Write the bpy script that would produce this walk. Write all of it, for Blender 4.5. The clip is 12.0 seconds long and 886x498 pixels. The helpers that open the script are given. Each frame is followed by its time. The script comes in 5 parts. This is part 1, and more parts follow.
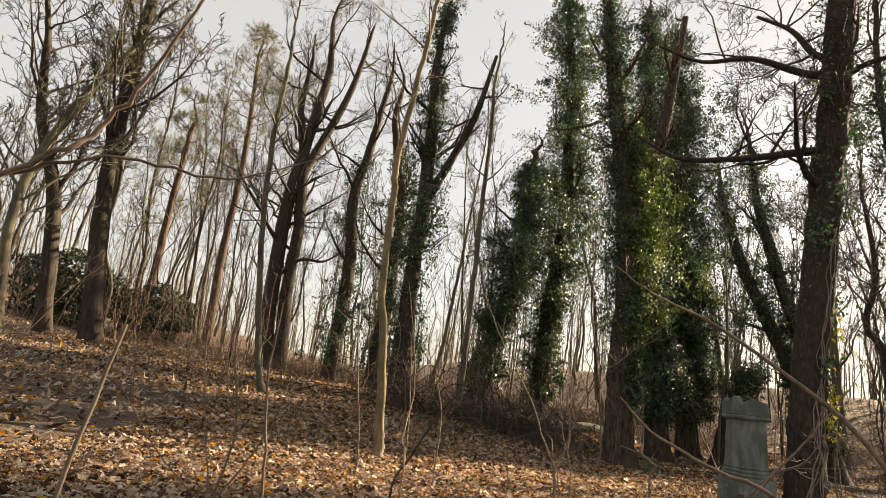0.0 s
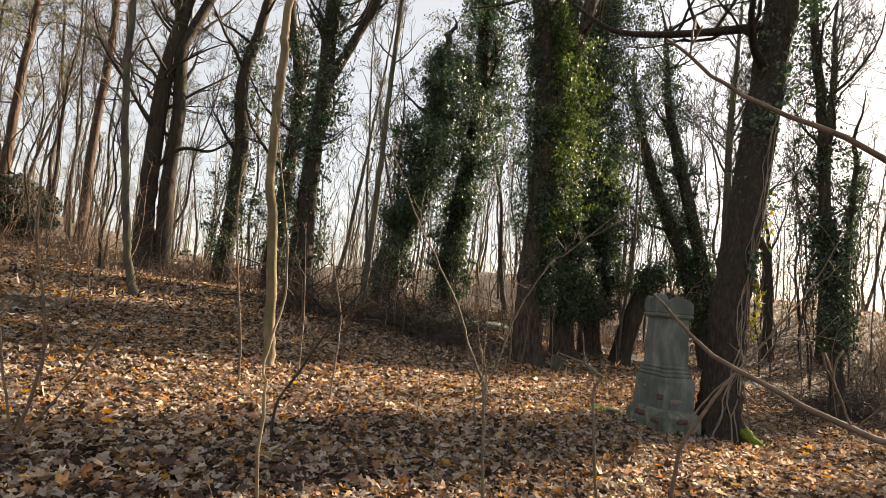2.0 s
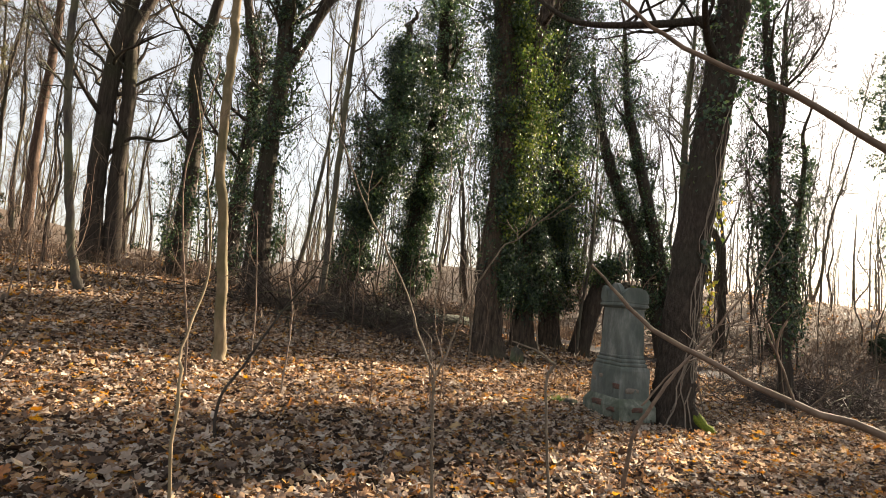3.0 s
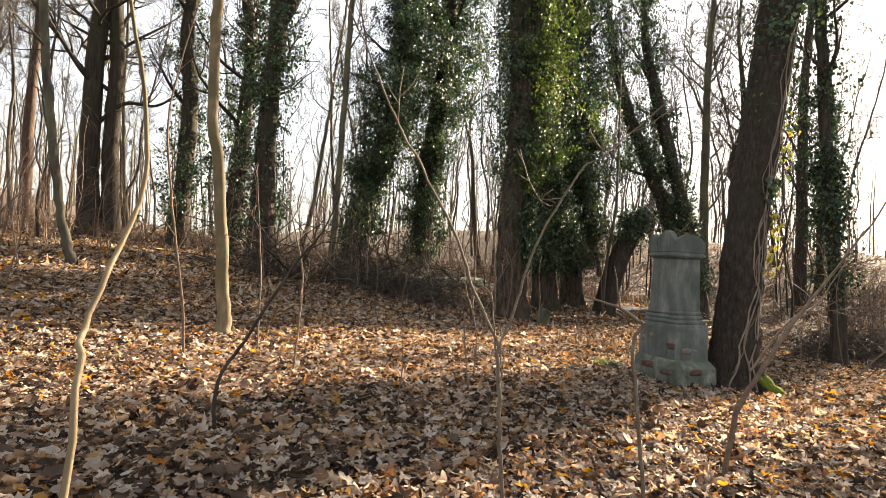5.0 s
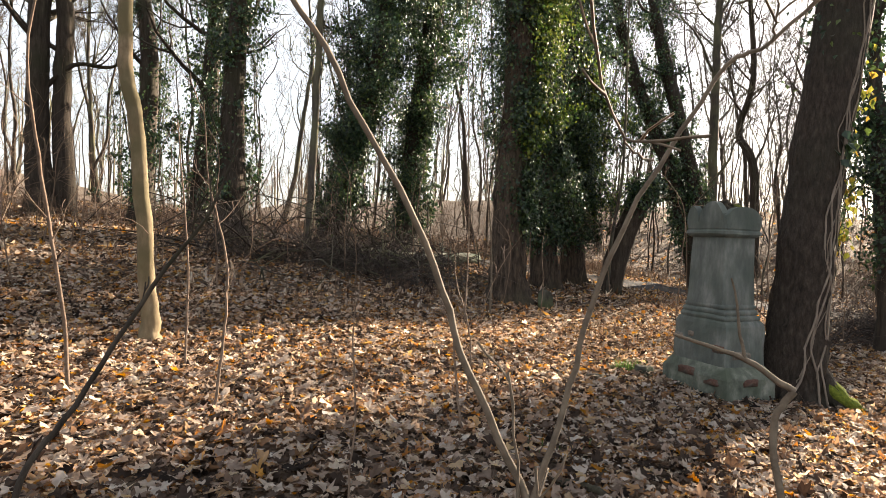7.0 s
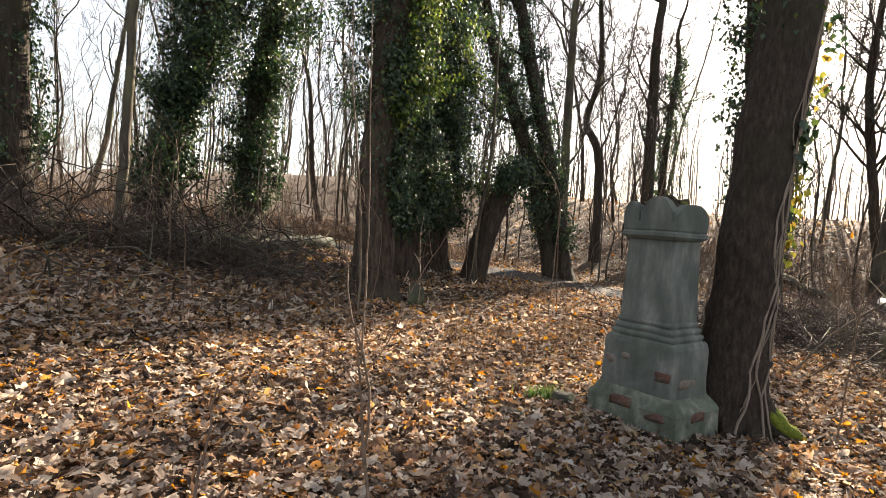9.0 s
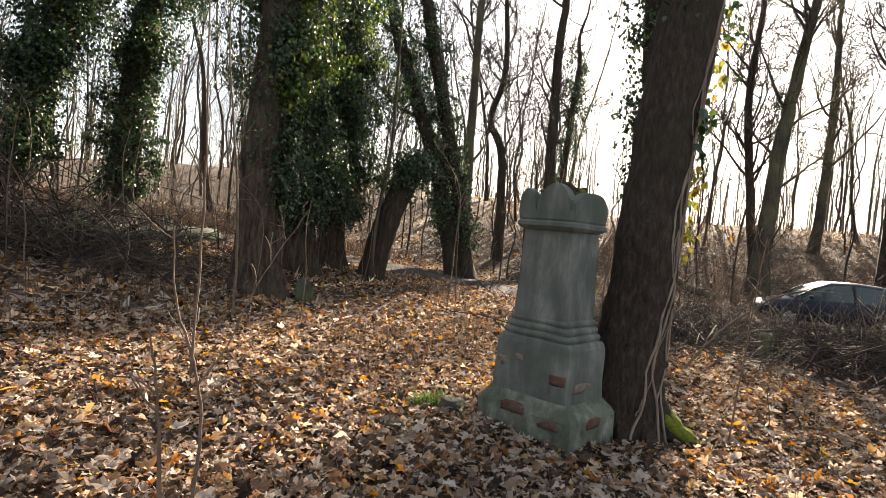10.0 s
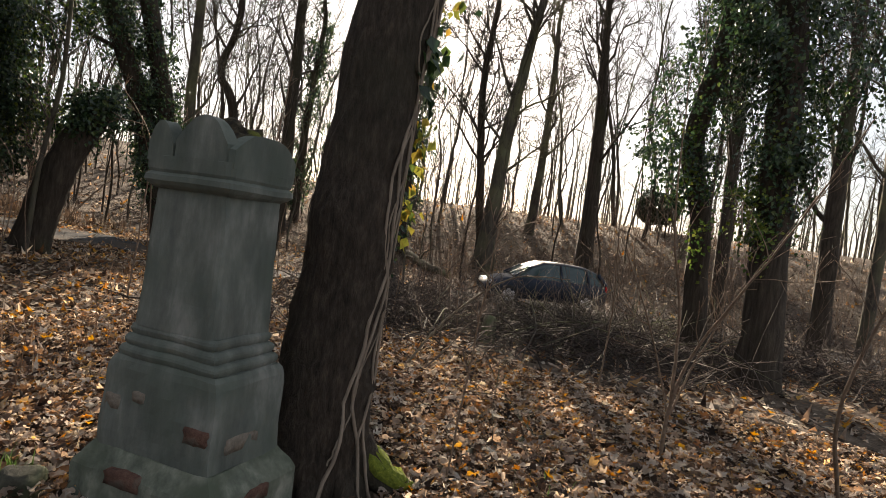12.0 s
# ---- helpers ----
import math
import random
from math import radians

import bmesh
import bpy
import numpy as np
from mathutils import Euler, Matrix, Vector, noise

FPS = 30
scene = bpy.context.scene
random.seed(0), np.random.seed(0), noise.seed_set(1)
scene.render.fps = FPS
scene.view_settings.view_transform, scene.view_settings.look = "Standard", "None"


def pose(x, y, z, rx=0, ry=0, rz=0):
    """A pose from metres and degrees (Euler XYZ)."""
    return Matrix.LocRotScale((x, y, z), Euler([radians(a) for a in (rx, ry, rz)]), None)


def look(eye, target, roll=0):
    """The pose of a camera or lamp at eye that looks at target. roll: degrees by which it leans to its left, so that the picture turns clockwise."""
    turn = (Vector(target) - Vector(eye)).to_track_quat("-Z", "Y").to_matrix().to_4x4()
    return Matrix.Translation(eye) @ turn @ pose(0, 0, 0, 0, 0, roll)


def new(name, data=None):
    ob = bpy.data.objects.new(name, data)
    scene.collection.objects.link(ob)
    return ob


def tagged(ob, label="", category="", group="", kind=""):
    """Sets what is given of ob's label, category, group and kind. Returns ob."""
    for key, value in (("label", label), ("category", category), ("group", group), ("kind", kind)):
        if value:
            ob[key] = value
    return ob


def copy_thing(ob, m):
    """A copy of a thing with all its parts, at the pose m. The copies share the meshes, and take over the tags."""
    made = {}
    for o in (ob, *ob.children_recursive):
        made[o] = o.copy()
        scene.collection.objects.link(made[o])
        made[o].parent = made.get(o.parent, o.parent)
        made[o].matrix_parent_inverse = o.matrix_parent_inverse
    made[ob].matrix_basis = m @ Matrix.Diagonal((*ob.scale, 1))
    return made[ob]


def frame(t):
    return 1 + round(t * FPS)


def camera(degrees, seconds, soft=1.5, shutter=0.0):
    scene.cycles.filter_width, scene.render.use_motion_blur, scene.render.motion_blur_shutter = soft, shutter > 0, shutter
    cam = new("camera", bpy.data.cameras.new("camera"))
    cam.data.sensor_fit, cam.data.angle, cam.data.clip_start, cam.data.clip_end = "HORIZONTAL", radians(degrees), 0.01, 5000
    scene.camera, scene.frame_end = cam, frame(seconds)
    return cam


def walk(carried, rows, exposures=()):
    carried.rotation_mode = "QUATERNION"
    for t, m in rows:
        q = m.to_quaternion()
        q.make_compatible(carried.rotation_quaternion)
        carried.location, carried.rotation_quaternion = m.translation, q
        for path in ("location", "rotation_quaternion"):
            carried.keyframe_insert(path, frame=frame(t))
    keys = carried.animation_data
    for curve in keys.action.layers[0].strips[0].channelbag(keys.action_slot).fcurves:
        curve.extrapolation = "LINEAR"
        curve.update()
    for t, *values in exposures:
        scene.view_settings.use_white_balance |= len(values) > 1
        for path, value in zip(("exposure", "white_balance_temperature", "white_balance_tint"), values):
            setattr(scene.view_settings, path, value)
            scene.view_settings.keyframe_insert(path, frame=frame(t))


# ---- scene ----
cam = camera(73.3, 12.0, soft=0.6)
PATH = [
    (0, (0.268, 0.3, 1.433), (0.232, 2.244, 1.898), 6.2),
    (0.5, (0.351, 0.779, 1.344), (0.45, 2.741, 1.719), 5.5),
    (1, (0.29, 1.23, 1.329), (0.427, 3.204, 1.619), 6.1),
    (1.5, (0.352, 1.561, 1.375), (0.523, 3.545, 1.556), 5.6),
    (2, (0.335, 1.774, 1.425), (0.648, 3.741, 1.604), 5.4),
    (2.5, (0.428, 1.869, 1.376), (0.808, 3.824, 1.559), 5.3),
    (3, (0.462, 1.893, 1.383), (0.896, 3.838, 1.555), 5.0),
    (3.2, (0.439, 1.911, 1.372), (0.924, 3.843, 1.545), 5.2),
    (4.8, (0.372, 2.751, 1.242), (0.845, 4.693, 1.314), 3.3),
    (5, (0.443, 2.949, 1.26), (0.864, 4.903, 1.316), 2.9),
    (5.5, (0.588, 3.367, 1.273), (0.995, 5.325, 1.301), 2.6),
    (6, (0.738, 3.754, 1.369), (1.16, 5.709, 1.388), 2.3),
    (6.5, (0.901, 4.183, 1.362), (1.347, 6.133, 1.362), 2.1),
    (6.7, (0.901, 4.334, 1.375), (1.349, 6.283, 1.356), 2.1),
    (8.3, (0.704, 5.79, 1.543), (1.238, 7.715, 1.444), 1.5),
    (8.5, (0.758, 5.948, 1.549), (1.424, 7.832, 1.456), 2.4),
    (9, (0.987, 6.333, 1.542), (1.937, 8.09, 1.449), 3.7),
    (9.5, (1.178, 6.568, 1.593), (2.246, 8.257, 1.501), 4.1),
    (10, (1.487, 6.74, 1.458), (2.699, 8.329, 1.384), 5.0),
    (10.5, (1.955, 6.823, 1.49), (3.316, 8.287, 1.431), 5.9),
    (11, (2.296, 6.917, 1.431), (3.879, 8.14, 1.398), 7.4),
    (11.5, (2.723, 7.214, 1.406), (4.434, 8.249, 1.375), 8.2),
    (12, (2.987, 7.49, 1.497), (4.744, 8.444, 1.424), 7.8),
]
walk(cam, [(t, look(eye, target, roll)) for t, eye, target, roll in PATH],
     [(0, 2.16, 8100, 13), (2, 2.19, 7400, 13), (5, 2.68, 7300, 13), (8.8, 2.58, 6900, 13), (10.5, 2.44, 6900, 13), (12, 1.98, 7000, 12)])


# ---- world, sun, exposure ----
SUN = Vector((0.804, 0.487, 0.335)).normalized()
world = bpy.data.worlds.new("sky")
scene.world = world
world.use_nodes = True
wn = world.node_tree.nodes
sky = wn.new("ShaderNodeTexSky")
sky.sky_type = 'NISHITA'
sky.sun_disc = False
sky.sun_elevation = math.asin(SUN.z)
sky.sun_rotation = math.atan2(SUN.x, SUN.y)
sky.altitude = 100
sky.air_density = 1.0
sky.dust_density = 1.0
sky.ozone_density = 1.0
paler = wn.new("ShaderNodeHueSaturation")
paler.inputs["Saturation"].default_value = 0.72
world.node_tree.links.new(sky.outputs[0], paler.inputs["Color"])
haze = wn.new("ShaderNodeMix")
haze.data_type = 'RGBA'
haze.inputs[0].default_value = 0.6
haze.inputs[7].default_value = (3.4, 3.65, 3.95, 1)
world.node_tree.links.new(paler.outputs[0], haze.inputs[6])
world.node_tree.links.new(haze.outputs[2], wn["Background"].inputs[0])
wn["Background"].inputs[1].default_value = 0.055
lamp = bpy.data.lights.new("sun", 'SUN')
lamp.energy, lamp.angle, lamp.color = 5.0, radians(0.6), (1.0, 0.87, 0.7)
sun = new("sun", lamp)
sun.matrix_world = look(SUN * 60, (0, 0, 0))


# ---- materials ----
def material(name):
    m = bpy.data.materials.new(name)
    m.use_nodes = True
    return m, m.node_tree.nodes, m.node_tree.links, m.node_tree.nodes["Principled BSDF"]


def ramp_node(nodes, stops):
    r = nodes.new("ShaderNodeValToRGB")
    while len(r.color_ramp.elements) < len(stops):
        r.color_ramp.elements.new(0.5)
    for e, (p, c) in zip(r.color_ramp.elements, stops):
        e.position, e.color = p, (*c, 1)
    return r


def surface(name, stops, scale=(4, 4, 4), detail=6, rough=0.85, bump=0.4, dist=0.02, large=None, large_scale=0.6, coarse=(0.45, 0.65), metallic=0.0, spec=0.3):
    """Grain by one noise, a second tint in large patches, and relief from the grain."""
    m, nodes, links, b = material(name)
    co = nodes.new("ShaderNodeTexCoord")
    mp = nodes.new("ShaderNodeMapping")
    mp.inputs["Scale"].default_value = scale
    links.new(co.outputs["Object"], mp.inputs[0])
    n = nodes.new("ShaderNodeTexNoise")
    n.inputs["Scale"].default_value, n.inputs["Detail"].default_value, n.inputs["Roughness"].default_value = 1.0, detail, 0.65
    links.new(mp.outputs[0], n.inputs["Vector"])
    r = ramp_node(nodes, stops)
    links.new(n.outputs[0], r.inputs[0])
    colour = r.outputs[0]
    if large:
        n2 = nodes.new("ShaderNodeTexNoise")
        n2.inputs["Scale"].default_value, n2.inputs["Detail"].default_value = large_scale, 4
        links.new(co.outputs["Object"], n2.inputs["Vector"])
        r2 = ramp_node(nodes, [(coarse[0], (0, 0, 0)), (coarse[1], (1, 1, 1))])
        links.new(n2.outputs[0], r2.inputs[0])
        mix = nodes.new("ShaderNodeMix")
        mix.data_type = 'RGBA'
        links.new(r2.outputs[0], mix.inputs[0])
        links.new(colour, mix.inputs[6])
        mix.inputs[7].default_value = (*large, 1)
        colour = mix.outputs[2]
    links.new(colour, b.inputs["Base Color"])
    b.inputs["Roughness"].default_value = rough
    b.inputs["Metallic"].default_value = metallic
    b.inputs["Specular IOR Level"].default_value = spec
    if bump:
        bu = nodes.new("ShaderNodeBump")
        bu.inputs["Strength"].default_value, bu.inputs["Distance"].default_value = bump, dist
        links.new(n.outputs[0], bu.inputs["Height"])
        links.new(bu.outputs[0], b.inputs["Normal"])
    return m


def foliage(name, stops, rough=0.5, through_light=0.35, by_object=False, spec=0.3, grain=30.0, warm=1.0, skin=1.0):
    """Leaves: a colour per leaf, veins of grain, light that comes through."""
    m, nodes, links, b = material(name)
    if by_object:
        pick = nodes.new("ShaderNodeObjectInfo").outputs["Random"]
    else:
        pick = nodes.new("ShaderNodeNewGeometry").outputs["Random Per Island"]
    r = ramp_node(nodes, stops)
    links.new(pick, r.inputs[0])
    co = nodes.new("ShaderNodeTexCoord")
    n = nodes.new("ShaderNodeTexNoise")
    n.inputs["Scale"].default_value, n.inputs["Detail"].default_value = grain, 3
    links.new(co.outputs["Object"], n.inputs["Vector"])
    hs = nodes.new("ShaderNodeHueSaturation")
    links.new(r.outputs[0], hs.inputs["Color"])
    mr = nodes.new("ShaderNodeMapRange")
    mr.inputs[3].default_value, mr.inputs[4].default_value = 0.6, 1.4
    links.new(n.outputs[0], mr.inputs[0])
    links.new(mr.outputs[0], hs.inputs["Value"])
    dull = nodes.new("ShaderNodeHueSaturation")
    dull.inputs["Saturation"].default_value = skin
    links.new(hs.outputs[0], dull.inputs["Color"])
    links.new(dull.outputs[0], b.inputs["Base Color"])
    b.inputs["Roughness"].default_value = rough
    b.inputs["Specular IOR Level"].default_value = spec
    t = nodes.new("ShaderNodeBsdfTranslucent")
    tint = nodes.new("ShaderNodeHueSaturation")
    tint.inputs["Saturation"].default_value = warm
    links.new(hs.outputs[0], tint.inputs["Color"])
    links.new(tint.outputs[0], t.inputs[0])
    mx = nodes.new("ShaderNodeMixShader")
    mx.inputs[0].default_value = through_light
    links.new(b.outputs[0], mx.inputs[1])
    links.new(t.outputs[0], mx.inputs[2])
    links.new(mx.outputs[0], nodes["Material Output"].inputs[0])
    return m


BARK = surface("bark_dark", [(0.3, (0.018, 0.014, 0.011)), (0.55, (0.05, 0.039, 0.03)), (0.75, (0.095, 0.076, 0.058))], (14, 14, 2.2), 8, 0.95, 0.9, 0.03, (0.04, 0.045, 0.022), 0.5, (0.5, 0.75))
BARK_BIG = surface("bark_furrowed", [(0.32, (0.016, 0.012, 0.009)), (0.52, (0.042, 0.032, 0.025)), (0.72, (0.085, 0.067, 0.052))], (26, 26, 8.0), 9, 0.95, 1.0, 0.045, (0.04, 0.038, 0.026), 0.9, (0.5, 0.75))
BARK_RIDGED = surface("bark_ridged_brown", [(0.34, (0.016, 0.012, 0.009)), (0.5, (0.06, 0.044, 0.032)), (0.68, (0.125, 0.09, 0.065))], (13, 13, 2.6), 9, 0.95, 1.0, 0.09, (0.06, 0.055, 0.035), 0.8, (0.5, 0.75))
BARK_PALE = surface("bark_smooth_pale", [(0.3, (0.12, 0.088, 0.052)), (0.55, (0.22, 0.165, 0.1)), (0.8, (0.31, 0.245, 0.155))], (14, 14, 4), 8, 0.85, 0.5, 0.012, (0.12, 0.098, 0.05), 2.2, (0.42, 0.6))
BARK_PINE = surface("bark_pine", [(0.3, (0.035, 0.024, 0.018)), (0.55, (0.085, 0.055, 0.04)), (0.8, (0.15, 0.095, 0.066))], (9, 9, 2.5), 7, 0.95, 0.9, 0.03)
BARK_GREY = surface("bark_grey", [(0.3, (0.033, 0.028, 0.024)), (0.55, (0.075, 0.064, 0.052)), (0.8, (0.13, 0.112, 0.09))], (12, 12, 2.5), 7, 0.95, 0.8, 0.02, (0.13, 0.13, 0.075), 0.7)
TWIG = surface("twig_bark", [(0.3, (0.09, 0.06, 0.042)), (0.7, (0.20, 0.14, 0.10))], (20, 20, 20), 4, 0.8, 0.2, 0.005)
TWIG_PALE = surface("twig_pale", [(0.3, (0.08, 0.06, 0.042)), (0.7, (0.18, 0.14, 0.1))], (20, 20, 20), 4, 0.8, 0.2, 0.005)
VINE = surface("vine_wood", [(0.3, (0.12, 0.096, 0.076)), (0.7, (0.26, 0.21, 0.168))], (25, 25, 6), 5, 0.9, 0.5, 0.008)
SOIL = surface("leaf_mould", [(0.3, (0.03, 0.023, 0.018)), (0.5, (0.095, 0.07, 0.05)), (0.7, (0.22, 0.17, 0.125))], (9, 9, 9), 10, 0.95, 1.0, 0.06, (0.10, 0.07, 0.05), 0.35)
LITTER_STOPS = [(0.0, (0.024, 0.017, 0.014)), (0.17, (0.078, 0.054, 0.041)), (0.35, (0.2, 0.14, 0.105)), (0.5, (0.38, 0.285, 0.22)), (0.63, (0.54, 0.44, 0.355)), (0.78, (0.67, 0.59, 0.51)), (0.82, (0.32, 0.155, 0.075)), (0.92, (0.48, 0.29, 0.135)), (0.96, (0.58, 0.43, 0.26)), (1.0, (0.74, 0.7, 0.64))]
LITTER = foliage("dead_leaf", LITTER_STOPS, 0.7, 0.6, spec=0.15, warm=1.5, skin=0.82)
LITTER_ONE = foliage("dead_leaf_single", LITTER_STOPS, 0.7, 0.6, True, 0.15, warm=1.5, skin=0.82)
IVY = foliage("ivy_leaf", [(0.0, (0.01, 0.026, 0.013)), (0.5, (0.02, 0.048, 0.02)), (0.8, (0.042, 0.08, 0.026)), (1.0, (0.1, 0.135, 0.035))], 0.32, 0.3, spec=0.5)
# the ivy again where sun strikes it, the light put into brighter, yellower colours
IVY_SUNLIT = foliage("ivy_leaf_sunlit", [(0.0, (0.03, 0.07, 0.013)), (0.5, (0.075, 0.125, 0.02)), (1.0, (0.19, 0.215, 0.035))], 0.42, 0.5, spec=0.4)
IVY_YELLOW = foliage("ivy_leaf_yellow", [(0.0, (0.08, 0.13, 0.03)), (0.5, (0.3, 0.3, 0.05)), (1.0, (0.5, 0.3, 0.05))], 0.45, 0.5)
NEEDLE = foliage("pine_needle", [(0.0, (0.05, 0.065, 0.03)), (0.6, (0.10, 0.10, 0.045)), (1.0, (0.2, 0.15, 0.075))], 0.6, 0.25)
EVERGREEN = foliage("evergreen_leaf", [(0.0, (0.012, 0.022, 0.012)), (1.0, (0.035, 0.055, 0.025))], 0.6, 0.1)
GRASS = foliage("grass_blade", [(0.0, (0.06, 0.12, 0.03)), (1.0, (0.13, 0.22, 0.05))], 0.5, 0.4)
STRAW = foliage("dry_stalk", [(0.0, (0.08, 0.05, 0.036)), (0.6, (0.14, 0.09, 0.062)), (1.0, (0.24, 0.17, 0.115))], 0.7, 0.3)
BRACKEN = foliage("bramble_twig", [(0.0, (0.025, 0.02, 0.018)), (0.6, (0.06, 0.045, 0.039)), (1.0, (0.13, 0.1, 0.082))], 0.8, 0.0)
RENDERING = surface("cement_render", [(0.3, (0.05, 0.059, 0.054)), (0.5, (0.118, 0.13, 0.12)), (0.7, (0.25, 0.255, 0.24))], (4.5, 4.5, 1.5), 10, 0.92, 0.7, 0.014, (0.08, 0.098, 0.084), 3.0, (0.42, 0.7))
RENDER_LOW = surface("cement_render_algae", [(0.32, (0.04, 0.05, 0.04)), (0.5, (0.115, 0.13, 0.105)), (0.7, (0.27, 0.275, 0.235))], (6, 6, 4), 9, 0.92, 0.6, 0.015, (0.07, 0.085, 0.062), 4.0, (0.45, 0.65))
BRICK = surface("old_brick", [(0.3, (0.035, 0.022, 0.018)), (0.5, (0.105, 0.055, 0.042)), (0.72, (0.17, 0.11, 0.085))], (16, 16, 16), 8, 0.95, 1.0, 0.02, (0.1, 0.09, 0.075), 9.0, (0.5, 0.65))
MORTAR = surface("crumbled_mortar", [(0.3, (0.10, 0.085, 0.07)), (0.7, (0.22, 0.19, 0.16))], (30, 30, 30), 6, 0.95, 0.8, 0.01)
MOSS = surface("moss", [(0.3, (0.06, 0.085, 0.012)), (0.6, (0.17, 0.20, 0.025)), (0.8, (0.30, 0.30, 0.05))], (40, 40, 40), 6, 0.95, 1.0, 0.02)
ASPHALT = surface("worn_asphalt", [(0.3, (0.035, 0.035, 0.037)), (0.6, (0.06, 0.06, 0.062)), (0.8, (0.10, 0.095, 0.09))], (30, 30, 30), 8, 0.95, 0.6, 0.02, (0.09, 0.07, 0.055), 0.9, spec=0.08)
ROCK = surface("field_stone", [(0.3, (0.03, 0.03, 0.023)), (0.7, (0.085, 0.078, 0.06))], (7, 7, 7), 8, 0.9, 0.7, 0.03, (0.08, 0.10, 0.05), 2.0)
PAINT = surface("car_paint_dark_blue", [(0.3, (0.008, 0.014, 0.028)), (0.7, (0.012, 0.02, 0.04))], (2, 2, 2), 2, 0.42, 0.0, spec=0.25)
GLASS_DARK = surface("car_window_tinted", [(0.3, (0.03, 0.05, 0.055)), (0.7, (0.045, 0.075, 0.08))], (2, 2, 2), 2, 0.06, 0.0, spec=0.5)
RUBBER = surface("tyre_rubber", [(0.3, (0.015, 0.015, 0.015)), (0.7, (0.03, 0.03, 0.03))], (20, 20, 20), 3, 0.9, 0.2, 0.005)
ALLOY = surface("wheel_alloy", [(0.3, (0.4, 0.4, 0.42)), (0.7, (0.5, 0.5, 0.52))], (20, 20, 20), 3, 0.35, 0.0, metallic=0.9)
RED_LENS = surface("tail_lens_red", [(0.3, (0.35, 0.012, 0.012)), (0.7, (0.45, 0.02, 0.02))], (9, 9, 9), 2, 0.15, 0.0)
CLEAR_LENS = surface("headlamp_lens", [(0.3, (0.5, 0.52, 0.55)), (0.7, (0.65, 0.66, 0.68))], (9, 9, 9), 2, 0.1, 0.0)
PLATE = surface("number_plate_white", [(0.3, (0.7, 0.7, 0.68)), (0.7, (0.8, 0.8, 0.78))], (9, 9, 9), 2, 0.4, 0.0)


# ---- mesh tools ----
class Acc:
    """Gathers vertices, quads and triangles for one mesh."""

    def __init__(self):
        self.v, self.q, self.t, self.n = [], [], [], 0

    def add(self, v, q=None, t=None):
        v = np.asarray(v, dtype=np.float64).reshape(-1, 3)
        if q is not None and len(q):
            self.q.append(np.asarray(q, dtype=np.int64) + self.n)
        if t is not None and len(t):
            self.t.append(np.asarray(t, dtype=np.int64) + self.n)
        self.v.append(v)
        self.n += len(v)

    def mesh(self, name, mat, smooth=True):
        me = bpy.data.meshes.new(name)
        v = np.concatenate(self.v)
        q = np.concatenate(self.q) if self.q else np.zeros((0, 4), int)
        t = np.concatenate(self.t) if self.t else np.zeros((0, 3), int)
        me.vertices.add(len(v))
        me.vertices.foreach_set("co", v.ravel().astype(np.float32))
        me.loops.add(4 * len(q) + 3 * len(t))
        me.loops.foreach_set("vertex_index", np.concatenate([q.ravel(), t.ravel()]).astype(np.int32))
        me.polygons.add(len(q) + len(t))
        start = np.concatenate([np.arange(len(q)) * 4, 4 * len(q) + np.arange(len(t)) * 3])
        me.polygons.foreach_set("loop_start", start.astype(np.int32))
        me.update(calc_edges=True)
        me.validate()
        me.polygons.foreach_set("use_smooth", np.full(len(me.polygons), smooth))
        me.materials.append(mat)
        return me


def part(name, acc, mat, parent=None, label="", smooth=True):
    """One mesh object from an Acc or a bmesh, under a thing or a part."""
    if isinstance(acc, Acc):
        me = acc.mesh(name, mat, smooth)
    else:
        me = bpy.data.meshes.new(name)
        acc.to_mesh(me)
        acc.free()
        me.materials.append(mat)
        me.polygons.foreach_set("use_smooth", np.full(len(me.polygons), smooth))
    ob = new(name, me)
    ob.parent = parent
    if label:
        ob["label"] = label
    return ob


def tube(acc, pts, radii, sides=6, lump=0.0, rng=None, flare=None):
    """A tapered limb along pts."""
    p = np.asarray(pts, float)
    r = np.asarray(radii, float)
    k = len(p)
    tan = np.gradient(p, axis=0)
    tan /= np.linalg.norm(tan, axis=1)[:, None] + 1e-9
    mean = tan.mean(0)
    ref = np.array([1.0, 0, 0]) if abs(mean[0]) < 0.7 * np.linalg.norm(mean) + 1e-9 else np.array([0, 1.0, 0])
    u = np.cross(tan, ref)
    u /= np.linalg.norm(u, axis=1)[:, None] + 1e-9
    w = np.cross(tan, u)
    a = np.arange(sides) * 2 * np.pi / sides
    rr = np.repeat(r[:, None], sides, 1)
    if lump and rng is not None:
        rr = rr * (1 + lump * rng.standard_normal((1, sides)) * 0.6 + lump * rng.standard_normal((k, sides)) * 0.5)
    if flare is not None:
        rr = rr * flare(a, k)
    ring = p[:, None, :] + rr[..., None] * (np.cos(a)[None, :, None] * u[:, None, :] + np.sin(a)[None, :, None] * w[:, None, :])
    i = np.arange(k - 1)[:, None] * sides
    j = np.arange(sides)[None, :]
    j2 = (j + 1) % sides
    q = np.stack([i + j, i + j2, i + sides + j2, i + sides + j], -1).reshape(-1, 4)
    acc.add(ring.reshape(-1, 3), q, [[(k - 1) * sides + s, (k - 1) * sides + (s + 1) % sides, (k - 1) * sides + (s + 2) % sides] for s in range(0, 1)] if sides == 3 else None)


